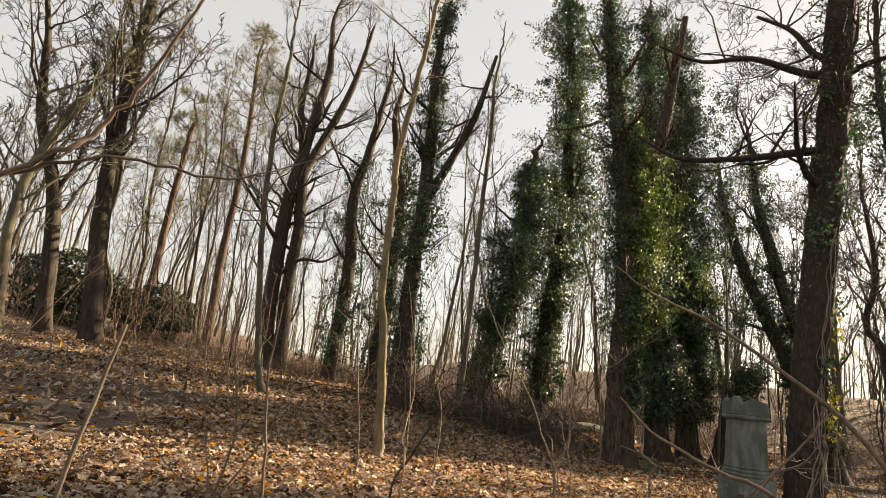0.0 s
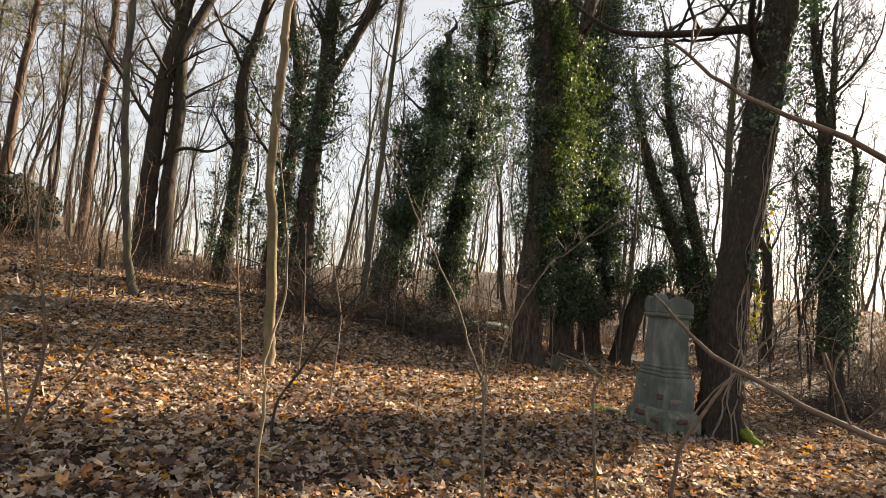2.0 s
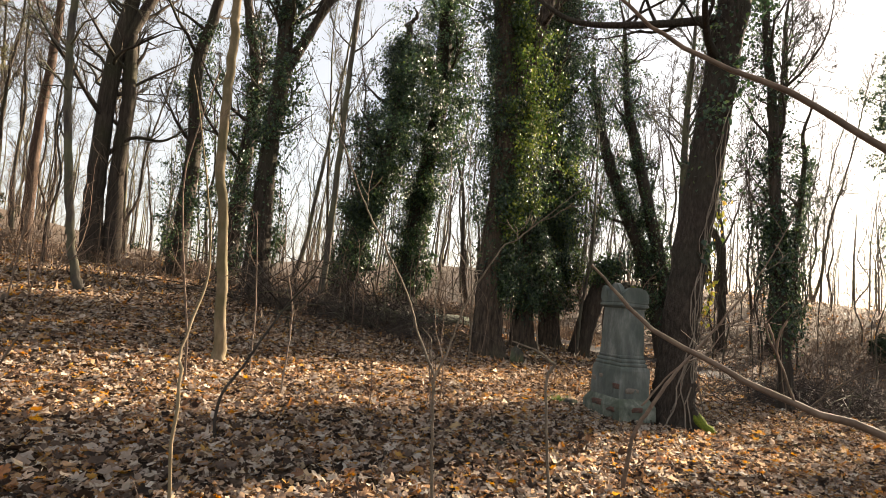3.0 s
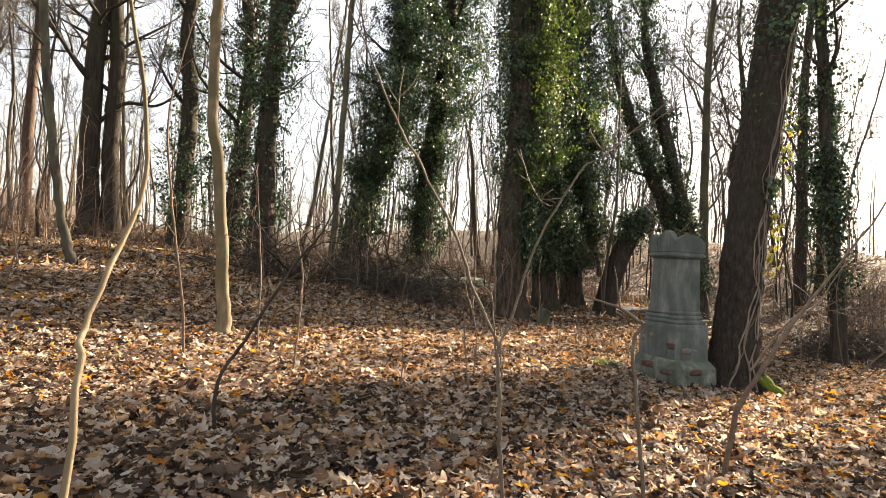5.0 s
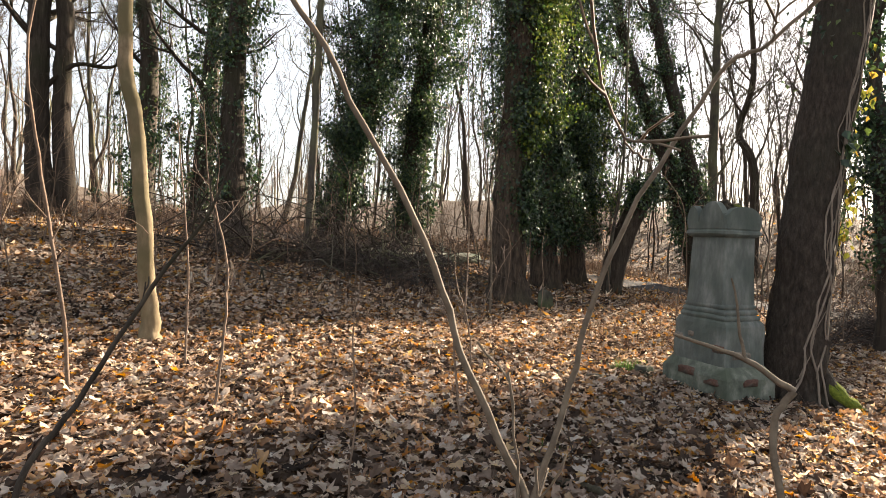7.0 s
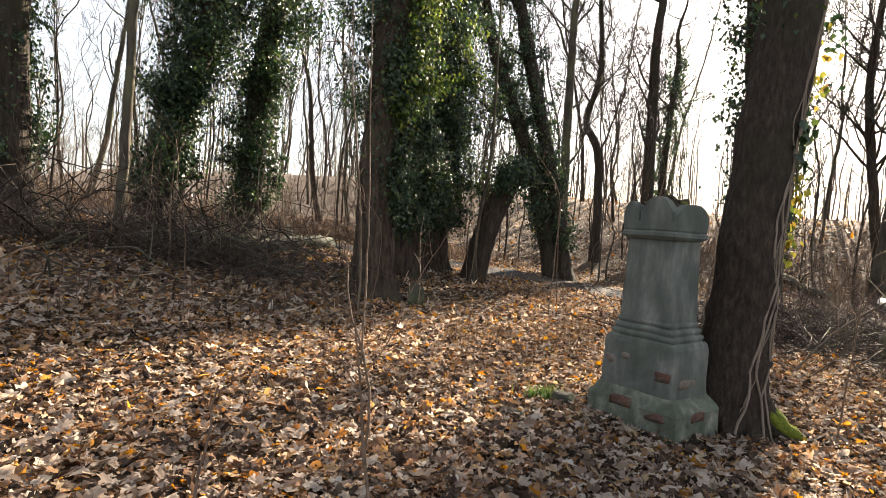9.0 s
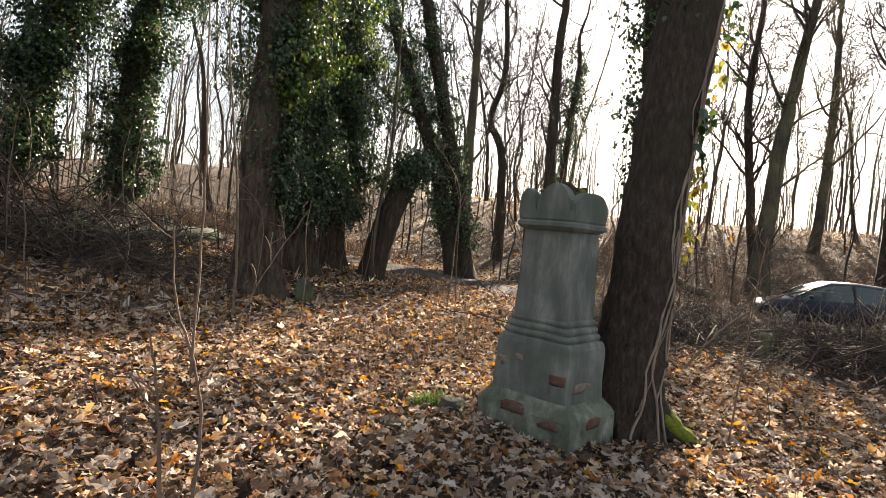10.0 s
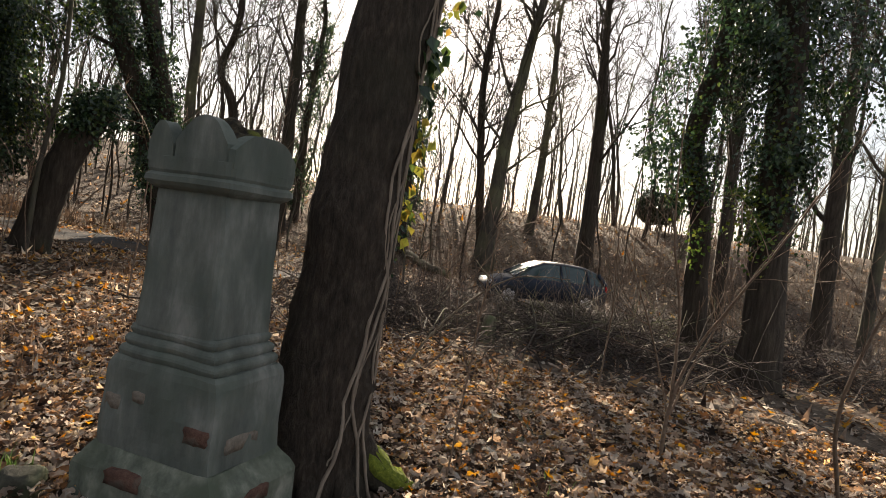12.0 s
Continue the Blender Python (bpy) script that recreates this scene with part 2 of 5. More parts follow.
def smooth_line(pts, per=5):
    """Catmull-Rom through rows of any width."""
    p = np.asarray(pts, float)
    e = np.vstack([2 * p[0] - p[1], p, 2 * p[-1] - p[-2]])
    out = []
    for i in range(1, len(e) - 2):
        for s in np.arange(per) / per:
            a, b, c, d = e[i - 1], e[i], e[i + 1], e[i + 2]
            out.append(0.5 * (2 * b + (c - a) * s + (2 * a - 5 * b + 4 * c - d) * s * s + (3 * b - a - 3 * c + d) * s ** 3))
    out.append(p[-1])
    return np.array(out)


def unit(v):
    return v / (np.linalg.norm(v) + 1e-9)


def grow(acc, p, d, length, r, level, rng, up=0.12, kids=(6, 5, 0), wob=0.26, sides=(6, 4, 3, 3), angle=(0.55, 1.0), low=0.25, tips=None, thin=0.004):
    """A branch that wanders, and its own branches."""
    n = (7, 5, 3, 2)[min(level, 3)]
    pts, rad, d = [np.array(p, float)], [r], unit(np.array(d, float))
    for k in range(n):
        d = unit(d + wob * rng.standard_normal(3) * (0.7 if level == 0 else 1.0) + np.array([0, 0, up]))
        pts.append(pts[-1] + d * length / n)
        rad.append(max(r * (1 - 0.85 * (k + 1) / n), thin * 0.7))
    tube(acc, pts, rad, sides[min(level, 3)])
    if tips is not None and level >= 1:
        tips.append((pts[-1], d))
    if level < len(kids) and kids[level]:
        for _ in range(kids[level]):
            f = rng.uniform(low, 0.98) * n
            i = min(int(f), n - 1)
            q = pts[i] + (pts[i + 1] - pts[i]) * (f - i)
            dd = unit(pts[i + 1] - pts[i])
            side = unit(np.cross(dd, rng.standard_normal(3)))
            a = rng.uniform(*angle)
            grow(acc, q, dd * math.cos(a) + side * math.sin(a), length * rng.uniform(0.38, 0.62) * (1.15 - 0.5 * f / n), max(rad[i] * rng.uniform(0.45, 0.65), thin), level + 1, rng, up, kids, wob * 1.1, sides, angle, low, tips, thin)


# ---- the lie of the land ----
def sm(a, b, x):
    t = np.clip((x - a) / (b - a), 0, 1)
    return t * t * (3 - 2 * t)


def bumps(x, y):
    return 0.035 * np.sin(1.3 * x + 0.7 * y + 0.4) * np.sin(0.9 * y - 0.5 * x) + 0.02 * np.sin(2.9 * x - 1.7 * y + 1.0) * np.sin(2.3 * y + 1.1 * x)


def gz(x, y):
    """Height of the ground: a slope that falls to the east, a rise to the north-west and a bank beyond the lane."""
    x, y = np.asarray(x, float), np.asarray(y, float)
    q = np.maximum(0, y - 0.6 * x - 11)
    d = 0.93 * x + 0.37 * y
    far = 1 - sm(90, 300, np.hypot(x, y))
    z = 0.1 + 0.16 * np.maximum(0, -np.clip(x, -45, 0) - 15) - 0.04 * np.clip(x, -60, 30) + 3.0 * (1 - np.exp(-0.03 * q)) + 4.2 * sm(24, 46, d)
    return z * far + bumps(x, y) - 0.5 * (1 - far)


def g(x, y):
    return float(gz(x, y))


def ground_mesh():
    def axis(lo, hi, step, out):
        core = np.arange(lo, hi + 1e-6, step)
        tail = np.array([3, 8, 16, 30, 60, 120, 300, 900, 2500.0])
        return np.concatenate([lo - tail[::-1], core, hi + tail])
    xs, ys = axis(-24, 50, 0.3, 0), axis(-6, 50, 0.3, 0)
    X, Y = np.meshgrid(xs, ys)
    Z = gz(X, Y)
    rng = np.random.default_rng(5)
    Z = Z + np.where((np.hypot(X, Y) < 40), rng.normal(0, 0.012, Z.shape), 0)
    a = Acc()
    nx = len(xs)
    i, j = np.meshgrid(np.arange(len(ys) - 1), np.arange(nx - 1), indexing="ij")
    b = i * nx + j
    a.add(np.stack([X, Y, Z], -1), np.stack([b, b + 1, b + nx + 1, b + nx], -1).reshape(-1, 4))
    return a


ground = tagged(part("ground", ground_mesh(), SOIL), "woodland floor of dark leaf mould and soil", "ground", kind="structure")

LANE = smooth_line([(-14, 33), (-4, 28), (3, 25), (8.5, 23.6), (13.5, 21.8), (18.6, 18.2), (22.0, 13.6), (24.4, 7), (26, 0), (28, -12), (31, -40)], 10)


def lane_mesh():
    a = Acc()
    t = np.gradient(LANE, axis=0)
    t /= np.linalg.norm(t, axis=1)[:, None]
    nrm = np.stack([t[:, 1], -t[:, 0]], -1)
    w = np.linspace(-1.15, 1.15, 9)
    P = LANE[:, None, :] + w[None, :, None] * nrm[:, None, :]
    Z = gz(P[..., 0], P[..., 1]) + 0.045 - 0.02 * (w[None, :] / 1.15) ** 2
    n, k = Z.shape
    i, j = np.meshgrid(np.arange(n - 1), np.arange(k - 1), indexing="ij")
    b = i * k + j
    a.add(np.concatenate([P, Z[..., None]], -1), np.stack([b, b + 1, b + k + 1, b + k], -1).reshape(-1, 4))
    return a


road = tagged(part("road", lane_mesh(), ASPHALT), "narrow grey asphalt lane through the wood", "lane", kind="structure")


# ---- trees ----
def leaf_cloud(acc, centres, size, rng, droop=0.3, spread=0.0, outward=None):
    """Small pointed leaves, each folded along its midrib."""
    c = np.asarray(centres, float)
    n = len(c)
    if spread:
        c = c + rng.normal(0, spread, (n, 3))
    nr = rng.standard_normal((n, 3))
    if outward is not None:
        nr = nr * 0.55 + outward
    nr /= np.linalg.norm(nr, axis=1)[:, None] + 1e-9
    tip = rng.standard_normal((n, 3)) + np.array([0, 0, -droop * 3])
    tip -= (tip * nr).sum(1)[:, None] * nr
    tip /= np.linalg.norm(tip, axis=1)[:, None] + 1e-9
    side = np.cross(nr, tip)
    s = size * rng.uniform(0.6, 1.3, n)[:, None]
    base, top = c - tip * s * 0.5, c + tip * s * 0.55
    l = c - tip * s * 0.12 + side * s * 0.42 + nr * s * 0.12
    r = c - tip * s * 0.12 - side * s * 0.42 + nr * s * 0.12
    v = np.stack([base, l, top, r], 1).reshape(-1, 3)
    i = np.arange(n)[:, None] * 4
    t = np.concatenate([i + np.array([[0, 2, 1]]), i + np.array([[0, 3, 2]])], 0)
    acc.add(v, None, t)


def at_height(line, z):
    """Place and radius on a trunk line (x, y, z, r) at height z."""
    zz = line[:, 2]
    return np.array([np.interp(z, zz, line[:, k]) for k in range(4)])


def ivy_clumps(line, z0, z1, count, bulk, rng, leaves=26, size=0.1, gap=0.35, hang=0.12, side=None):
    """Clumps of ivy round a trunk and sprigs that stand out of them; bulk is how far they reach."""
    cs, outs = [], []
    lobes = rng.uniform(0, 6.28, 6)
    for n in range(count):
        z = rng.uniform(z0, z1)
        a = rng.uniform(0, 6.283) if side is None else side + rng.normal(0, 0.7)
        f = min(1.0, max(0.0, 0.5 + 0.65 * math.sin(z * 1.5 + lobes[0] + 2 * math.sin(a + lobes[1])) * math.sin(a * 2 + lobes[2] + 0.8 * z)))
        if rng.random() < gap * (1 - f):
            continue
        p = at_height(line, z)
        edge = min(1.0, (z - z0) / 0.8 + 0.25, (z1 - z) / 2.5 + 0.2)
        rad = p[3] + bulk * (0.08 + 0.9 * f ** 1.3) * edge * rng.uniform(0.15, 1.0)
        o = np.array([math.cos(a), math.sin(a), 0])
        c = p[:3] + o * rad
        k = int(leaves * 1.9 * rng.uniform(0.6, 1.4))
        sp = rng.uniform(0.09, 0.23)
        pts = c + rng.normal(0, 1, (k, 3)) * np.array([sp, sp, sp * (1 + hang * 3)]) * 0.8
        if n % 7 == 0:
            d = unit(o + np.array([0, 0, rng.uniform(-0.3, 0.9)]) + rng.normal(0, 0.25, 3))
            reach = rng.uniform(0.3, 0.75) * (0.35 + 0.5 * bulk) * edge
            f2 = rng.random((k, 1))
            pts = np.vstack([pts, c + d * reach * f2 + np.array([0, 0, -0.25]) * reach * f2 ** 2 + rng.normal(0, 0.05, (k, 3))])
            k *= 2
        cs.append(pts)
        outs.append(np.repeat((o + np.array([0, 0, 0.35]))[None], k, 0))
    return np.concatenate(cs), np.concatenate(outs)


def flared(rise):
    ph = np.random.default_rng(int(rise * 1000)).uniform(0, 6.28, 3)

    def f(a, k):
        h = np.linspace(0, 1, k)[:, None]
        fade = np.exp(-h * rise)
        return 1 + fade * (0.28 + 0.30 * np.cos(5 * a[None] + ph[0]) * 0.6 + 0.2 * np.cos(3 * a[None] + ph[1]))
    return f


def tree(name, label, rows, bark, seed, height=0, branches=14, first=4.0, reach=4.0, kids=(5, 4, 0), limbs=(), ivy=None, sides=10, category="tree", up=0.12, flare=40.0, group="", twig=None, thin=0.006, rise=(0.15, 0.9)):
    """A tree from its trunk rows (x, y, z, r); the trunk goes on tapering to the height given."""
    rng = np.random.default_rng(seed)
    rows = [tuple(r) for r in rows]
    x, y, z, r = rows[0]
    base = np.array([x, y, g(x, y) - 0.12])
    rows[0] = (x, y, base[2], r)
    if height and rows[-1][2] < height:
        a, b = np.array(rows[-2]), np.array(rows[-1])
        step = (b - a)[:2] / max(b[2] - a[2], 0.5)
        for f in (0.35, 0.7, 1.0):
            h = b[2] + (height - b[2]) * f
            rows.append((b[0] + step[0] * (h - b[2]) * 0.7 + rng.normal(0, 0.15), b[1] + step[1] * (h - b[2]) * 0.7 + rng.normal(0, 0.15), h, b[3] * (1 - 0.9 * f) + 0.01))
    line = smooth_line(rows, 8)
    line[:, :2] += rng.normal(0, 0.012, (len(line), 2))
    line[:, 3] = np.maximum(line[:, 3], 0.008)
    root = tagged(new(name), label, category, group)
    root.location = base
    shift = np.array([*base, 0])
    a = Acc()
    L = line - shift
    tube(a, L[:, :3], L[:, 3], sides, 0.06, rng, flared(flare) if flare else None)
    part("trunk", a, bark, root)
    c = Acc()
    for _ in range(branches):
        zz = base[2] + first + (L[-1, 2] - first) * rng.random() ** 0.8 * 0.97
        p = at_height(line, zz)
        az = rng.uniform(0, 6.283)
        frac = (zz - base[2]) / max(L[-1, 2], 1)
        d = np.array([math.cos(az), math.sin(az), rng.uniform(*rise)])
        grow(c, p[:3] - base, d, reach * rng.uniform(0.5, 1.1) * (1.15 - 0.65 * frac), min(p[3] * 0.34, 0.075) + 0.004, 0, rng, up, kids, thin=thin)
    for lb in limbs:
        ll = smooth_line(lb, 6)
        l2 = ll - shift
        b2 = Acc()
        tube(b2, l2[:, :3], l2[:, 3], 8, 0.05, rng)
        part("limb", b2, bark, root)
        for _ in range(6):
            i = rng.integers(len(l2) // 3, len(l2))
            grow(c, l2[i, :3], unit(rng.standard_normal(3) + np.array([0, 0, 0.6])), reach * 0.45 * rng.uniform(0.5, 1.2), l2[i, 3] * 0.45, 0, rng, up, kids, thin=thin)
    if c.n:
        tagged(part("crown", c, twig or bark, root), kind="stuff")
    if ivy:
        for k, opt in enumerate(ivy):
            opt = dict(opt)
            mat = opt.pop("mat", IVY)
            size = opt.get("size", 0.1) * 0.72
            pts, outs = ivy_clumps(line, rng=rng, **opt)
            v = Acc()
            leaf_cloud(v, pts - base, size, rng, 0.5, 0, outs)
            tagged(part("ivy", v, mat, root, "dense dark green ivy leaves" if mat is IVY else "sunlit yellow-green ivy leaves", smooth=False), kind="stuff")
    return root


# ---- the trees that stand close to the walk ----
BIG = [(5.82, 9.76, -0.2, 0.35), (5.84, 9.72, 0.35, 0.295), (5.86, 9.69, 1.0, 0.262), (5.91, 9.66, 2.06, 0.245), (6.08, 9.58, 3.75, 0.24), (6.34, 9.44, 6.4, 0.23), (6.54, 9.32, 8.76, 0.21)]
big_tree = tree("leaning_tree", "thick leaning dark trunk with bare ivy stems and mossy foot", BIG, BARK_BIG, 11, 17, 16, 5.2, 4.5, kids=(6, 5, 3), limbs=[
    [(6.3, 9.46, 6.0, 0.085), (5.94, 9.64, 5.98, 0.075), (5.05, 10.16, 5.97, 0.058), (4.24, 10.63, 6.1, 0.045), (3.6, 10.95, 6.6, 0.025)],
    [(6.42, 9.39, 7.3, 0.08), (5.98, 9.62, 7.46, 0.065), (5.31, 10.01, 7.9, 0.05), (4.57, 10.44, 8.02, 0.035), (3.9, 10.8, 8.5, 0.02)],
    [(6.45, 9.37, 7.6, 0.075), (6.14, 9.53, 7.8, 0.06), (5.86, 9.69, 8.33, 0.045), (5.4, 9.96, 8.75, 0.03)],
    [(6.4, 9.4, 7.2, 0.06), (6.9, 9.1, 7.5, 0.045), (7.7, 8.8, 7.6, 0.03), (8.4, 8.5, 8.1, 0.02)]],
    ivy=[dict(z0=3.2, z1=9.5, count=90, bulk=0.45, leaves=12, size=0.085, gap=0.2)], sides=24, flare=70.0)


def trunk_at(rows, z):
    return at_height(smooth_line(rows, 8), z)


# bare ivy stems that climb the leaning trunk, on the side of the walk
def climbing_vine(rows, turns, z0, z1, r, seed, parent):
    rng = np.random.default_rng(seed)
    zs = np.linspace(z0, z1, 46)
    pts = []
    for i, z in enumerate(zs):
        p = trunk_at(rows, z)
        a = np.interp(z, [t[0] for t in turns], [t[1] for t in turns]) + 0.11 * math.sin(z * 5.5 + seed * 1.7) + 0.05 * math.sin(z * 13 + seed) + rng.normal(0, 0.012)
        flare = 1 + 0.3 * math.exp(-(z + 0.2) * 3.5)
        pts.append(p[:3] + (p[3] * flare + r * 0.8) * np.array([math.cos(a), math.sin(a), 0]))
    a = Acc()
    tube(a, np.array(pts) - np.array(parent.location), r * (1 - 0.45 * np.linspace(0, 1, len(pts))), 6, 0.08, rng)
    part("vine", a, VINE, parent, "bare pale ivy stem")


for k, (turns, z1, r) in enumerate((
        (((-0.2, -2.35), (0.3, -2.2), (0.7, -1.8), (1.3, -1.55), (2.4, -1.5), (4.5, -1.4)), 4.6, 0.013),
        (((-0.2, -1.75), (0.3, -1.7), (0.6, -1.9), (1.1, -1.5), (1.7, -1.75), (2.4, -1.45), (4.5, -1.6)), 4.4, 0.012),
        (((-0.2, -1.35), (0.4, -1.5), (1.0, -1.25), (1.8, -1.4), (3, -1.2), (4.5, -1.3)), 4.4, 0.010),
        (((0.2, -1.75), (0.9, -1.25), (2, -1.1), (3.5, -0.9)), 3.4, 0.008),
        (((0.1, -2.3), (0.5, -1.8), (0.9, -1.3), (1.2, -1.1)), 1.2, 0.006),
        (((1.2, -1.6), (1.8, -1.35), (2.6, -1.7), (3.2, -1.4)), 3.2, 0.008))):
    climbing_vine(BIG, turns, turns[0][0], z1, r, 30 + k, big_tree)

rng = np.random.default_rng(77)
pts, outs = [], []
for z in np.concatenate([rng.uniform(1.1, 3.4, 26), rng.uniform(1.5, 2.1, 12)]):
    p = trunk_at(BIG, z)
    a = rng.normal(-0.55, 0.18)
    o = np.array([math.cos(a), math.sin(a), 0.2])
    c = p[:3] + o * (p[3] + rng.uniform(0.03, 0.13))
    k = rng.integers(2, 5)
    pts.append(c + rng.normal(0, 0.045, (k, 3)))
    outs.append(np.repeat(o[None], k, 0))
v = Acc()
leaf_cloud(v, np.concatenate(pts) - np.array(big_tree.location), 0.075, rng, 0.8, 0, np.concatenate(outs))
part("ivy", v, IVY_YELLOW, big_tree, "yellowing ivy leaves on the sunny flank", smooth=False)
pts, outs = [], []
for z in rng.uniform(2.15, 2.5, 14):
    p = trunk_at(BIG, z)
    a = rng.normal(-1.15, 0.14)
    o = np.array([math.cos(a), math.sin(a), 0.2])
    pts.append(p[:3] + o * (p[3] + 0.04) + rng.normal(0, 0.04, (3, 3)))
    outs.append(np.repeat(o[None], 3, 0))
v = Acc()
leaf_cloud(v, np.concatenate(pts) - np.array(big_tree.location), 0.1, rng, 0.8, 0, np.concatenate(outs))
part("ivy", v, IVY, big_tree, "dull green ivy leaves", smooth=False)


def mossy_root(parent, foot, angle, length, r, seed, moss=True):
    """A surface root that runs out from the trunk, with a thick coat of moss."""
    rng = np.random.default_rng(seed)
    f = np.linspace(0, 1, 9)
    a = angle + 0.25 * f ** 2
    x, y = foot[0] + np.cos(a) * (0.16 + length * f), foot[1] + np.sin(a) * (0.16 + length * f)
    z = gz(x, y) + 0.34 * (1 - f) ** 2.2 - 0.03 * f
    p = np.stack([x, y, z], -1) - np.array(parent.location)
    rr = r * (1.25 - 0.8 * f)
    b = Acc()
    tube(b, p, rr, 10, 0.08, rng)
    part("root", b, BARK_BIG, parent)
    if moss:
        m = Acc()
        q = p + np.array([0.02, -0.012, 0.03])
        tube(m, q[1:8], rr[1:8] * np.array([0.4, 0.7, 0.8, 0.75, 0.8, 0.65, 0.35]) + rng.uniform(0, 0.014, 7), 20, 0.2, rng)
        part("moss", m, MOSS, parent, "bright yellow-green moss on the root")


mossy_root(big_tree, (5.84, 9.72), -1.05, 0.52, 0.10, 3)
mossy_root(big_tree, (5.84, 9.72), -2.6, 0.32, 0.08, 4, False)
mossy_root(big_tree, (5.84, 9.72), -1.9, 0.30, 0.09, 5, False)
mossy_root(big_tree, (5.84, 9.72), 0.3, 0.45, 0.10, 6, False)

tree("slender_tree", "slender pale young tree with smooth sunlit bark", [(-0.67, 11.4, 0.2, 0.125), (-0.72, 11.4, 0.7, 0.088), (-0.86, 11.38, 2.29, 0.08), (-1.01, 11.36, 3.33, 0.074), (-1.0, 11.36, 4.96, 0.07), (-1.03, 11.36, 5.88, 0.065), (-0.75, 11.3, 8.0, 0.055)], BARK_PALE, 12, 13, 12, 5.5, 2.6, kids=(6, 4, 0), sides=12, flare=60)
tree("slender_tree", "thin grey-brown young tree with a curved foot", [(-4.3, 16.45, 0.9, 0.12), (-4.55, 16.42, 1.5, 0.09), (-4.75, 16.34, 2.8, 0.085), (-5.07, 16.23, 5.33, 0.078), (-5.2, 16.19, 8.16, 0.071)], BARK_GREY, 13, 13, 14, 3.0, 3.0, kids=(6, 4, 2), flare=0)
tree("forked_tree", "tall dark tree forking high above the slope", [(-7.0, 25.0, 1.7, 0.4), (-7.14, 24.94, 4.92, 0.31), (-7.06, 24.97, 8.99, 0.28), (-6.6, 25.13, 12.62, 0.23)], BARK, 14, 20, 24, 4.5, 5.5, kids=(6, 5, 3), limbs=[[(-7.05, 24.97, 9.1, 0.22), (-6.3, 25.2, 11.2, 0.2), (-5.2, 25.4, 14.5, 0.15), (-4.6, 25.5, 18, 0.06)], [(-7.15, 24.95, 5.2, 0.08), (-6.2, 25, 6.2, 0.07), (-5.2, 25.2, 6.3, 0.05), (-4.4, 25.2, 6.9, 0.03)]], sides=12)
tree("tall_tree", "dark upright tree beside a forked one", [(-6.4, 25.2, 1.7, 0.3), (-6.55, 25.14, 5.01, 0.25), (-6.52, 25.15, 7.96, 0.23), (-6.85, 25.07, 11.13, 0.2)], BARK, 15, 17, 18, 5, 4.5, kids=(6, 5, 2))
pine = tree("pine_tree", "tall pine with orange bark and a tufted crown", [(-15.4, 40.2, 2.7, 0.31), (-15.5, 40.2, 9.0, 0.26), (-15.3, 40.2, 15.9, 0.21), (-15.6, 40.2, 23.0, 0.13)], BARK_PINE, 16, 27, 5, 9, 2.6, kids=(3, 2, 0))


def needles(parent, line_top, z0, z1, spread, seed, count=70):
    """Tufted boughs of a pine."""
    rng = np.random.default_rng(seed)
    wood, tufts = Acc(), Acc()
    base = np.array(parent.location)
    for _ in range(count):
        f = rng.random()
        z = z0 + (z1 - z0) * f
        a = rng.uniform(0, 6.283)
        tips = []
        p = np.array([line_top[0], line_top[1], z]) - base
        d = np.array([math.cos(a), math.sin(a), rng.uniform(-0.1, 0.5)])
        grow(wood, p, d, spread * (1.05 - 0.8 * f) * rng.uniform(0.6, 1.1), 0.04, 0, rng, 0.06, (5, 3, 0), 0.25, (4, 3, 3, 3), tips=tips)
        for q, dd in tips:
            k = 14
            dirs = unit(dd) + rng.normal(0, 0.6, (k, 3)) + np.array([0, 0, 0.2])
            dirs /= np.linalg.norm(dirs, axis=1)[:, None]
            w = np.cross(dirs, rng.standard_normal((k, 3)))
            w /= np.linalg.norm(w, axis=1)[:, None]
            ln = rng.uniform(0.16, 0.3, (k, 1))
            o = q + rng.normal(0, 0.08, (k, 3))
            v = np.stack([o - w * 0.012, o + w * 0.012, o + dirs * ln], 1).reshape(-1, 3)
            tufts.add(v, None, np.arange(3 * k).reshape(-1, 3))
    part("bough", wood, BARK_PINE, parent)
    part("needles", tufts, NEEDLE, parent, "brownish green needle tufts", smooth=False)


needles(pine, (-15.5, 40.2), 14.0, 26.5, 5.4, 5, 64)
pine2 = tree("pine_tree", "distant pine with a thin tufted crown", [(-15.5, 31.5, 2.4, 0.25), (-15.4, 31.5, 8, 0.2), (-15.2, 31.6, 14, 0.14)], BARK_PINE, 17, 16.5, 3, 7, 2.0, kids=(3, 2, 0))
needles(pine2, (-15.3, 31.5), 8.5, 16.3, 3.0, 6, 26)

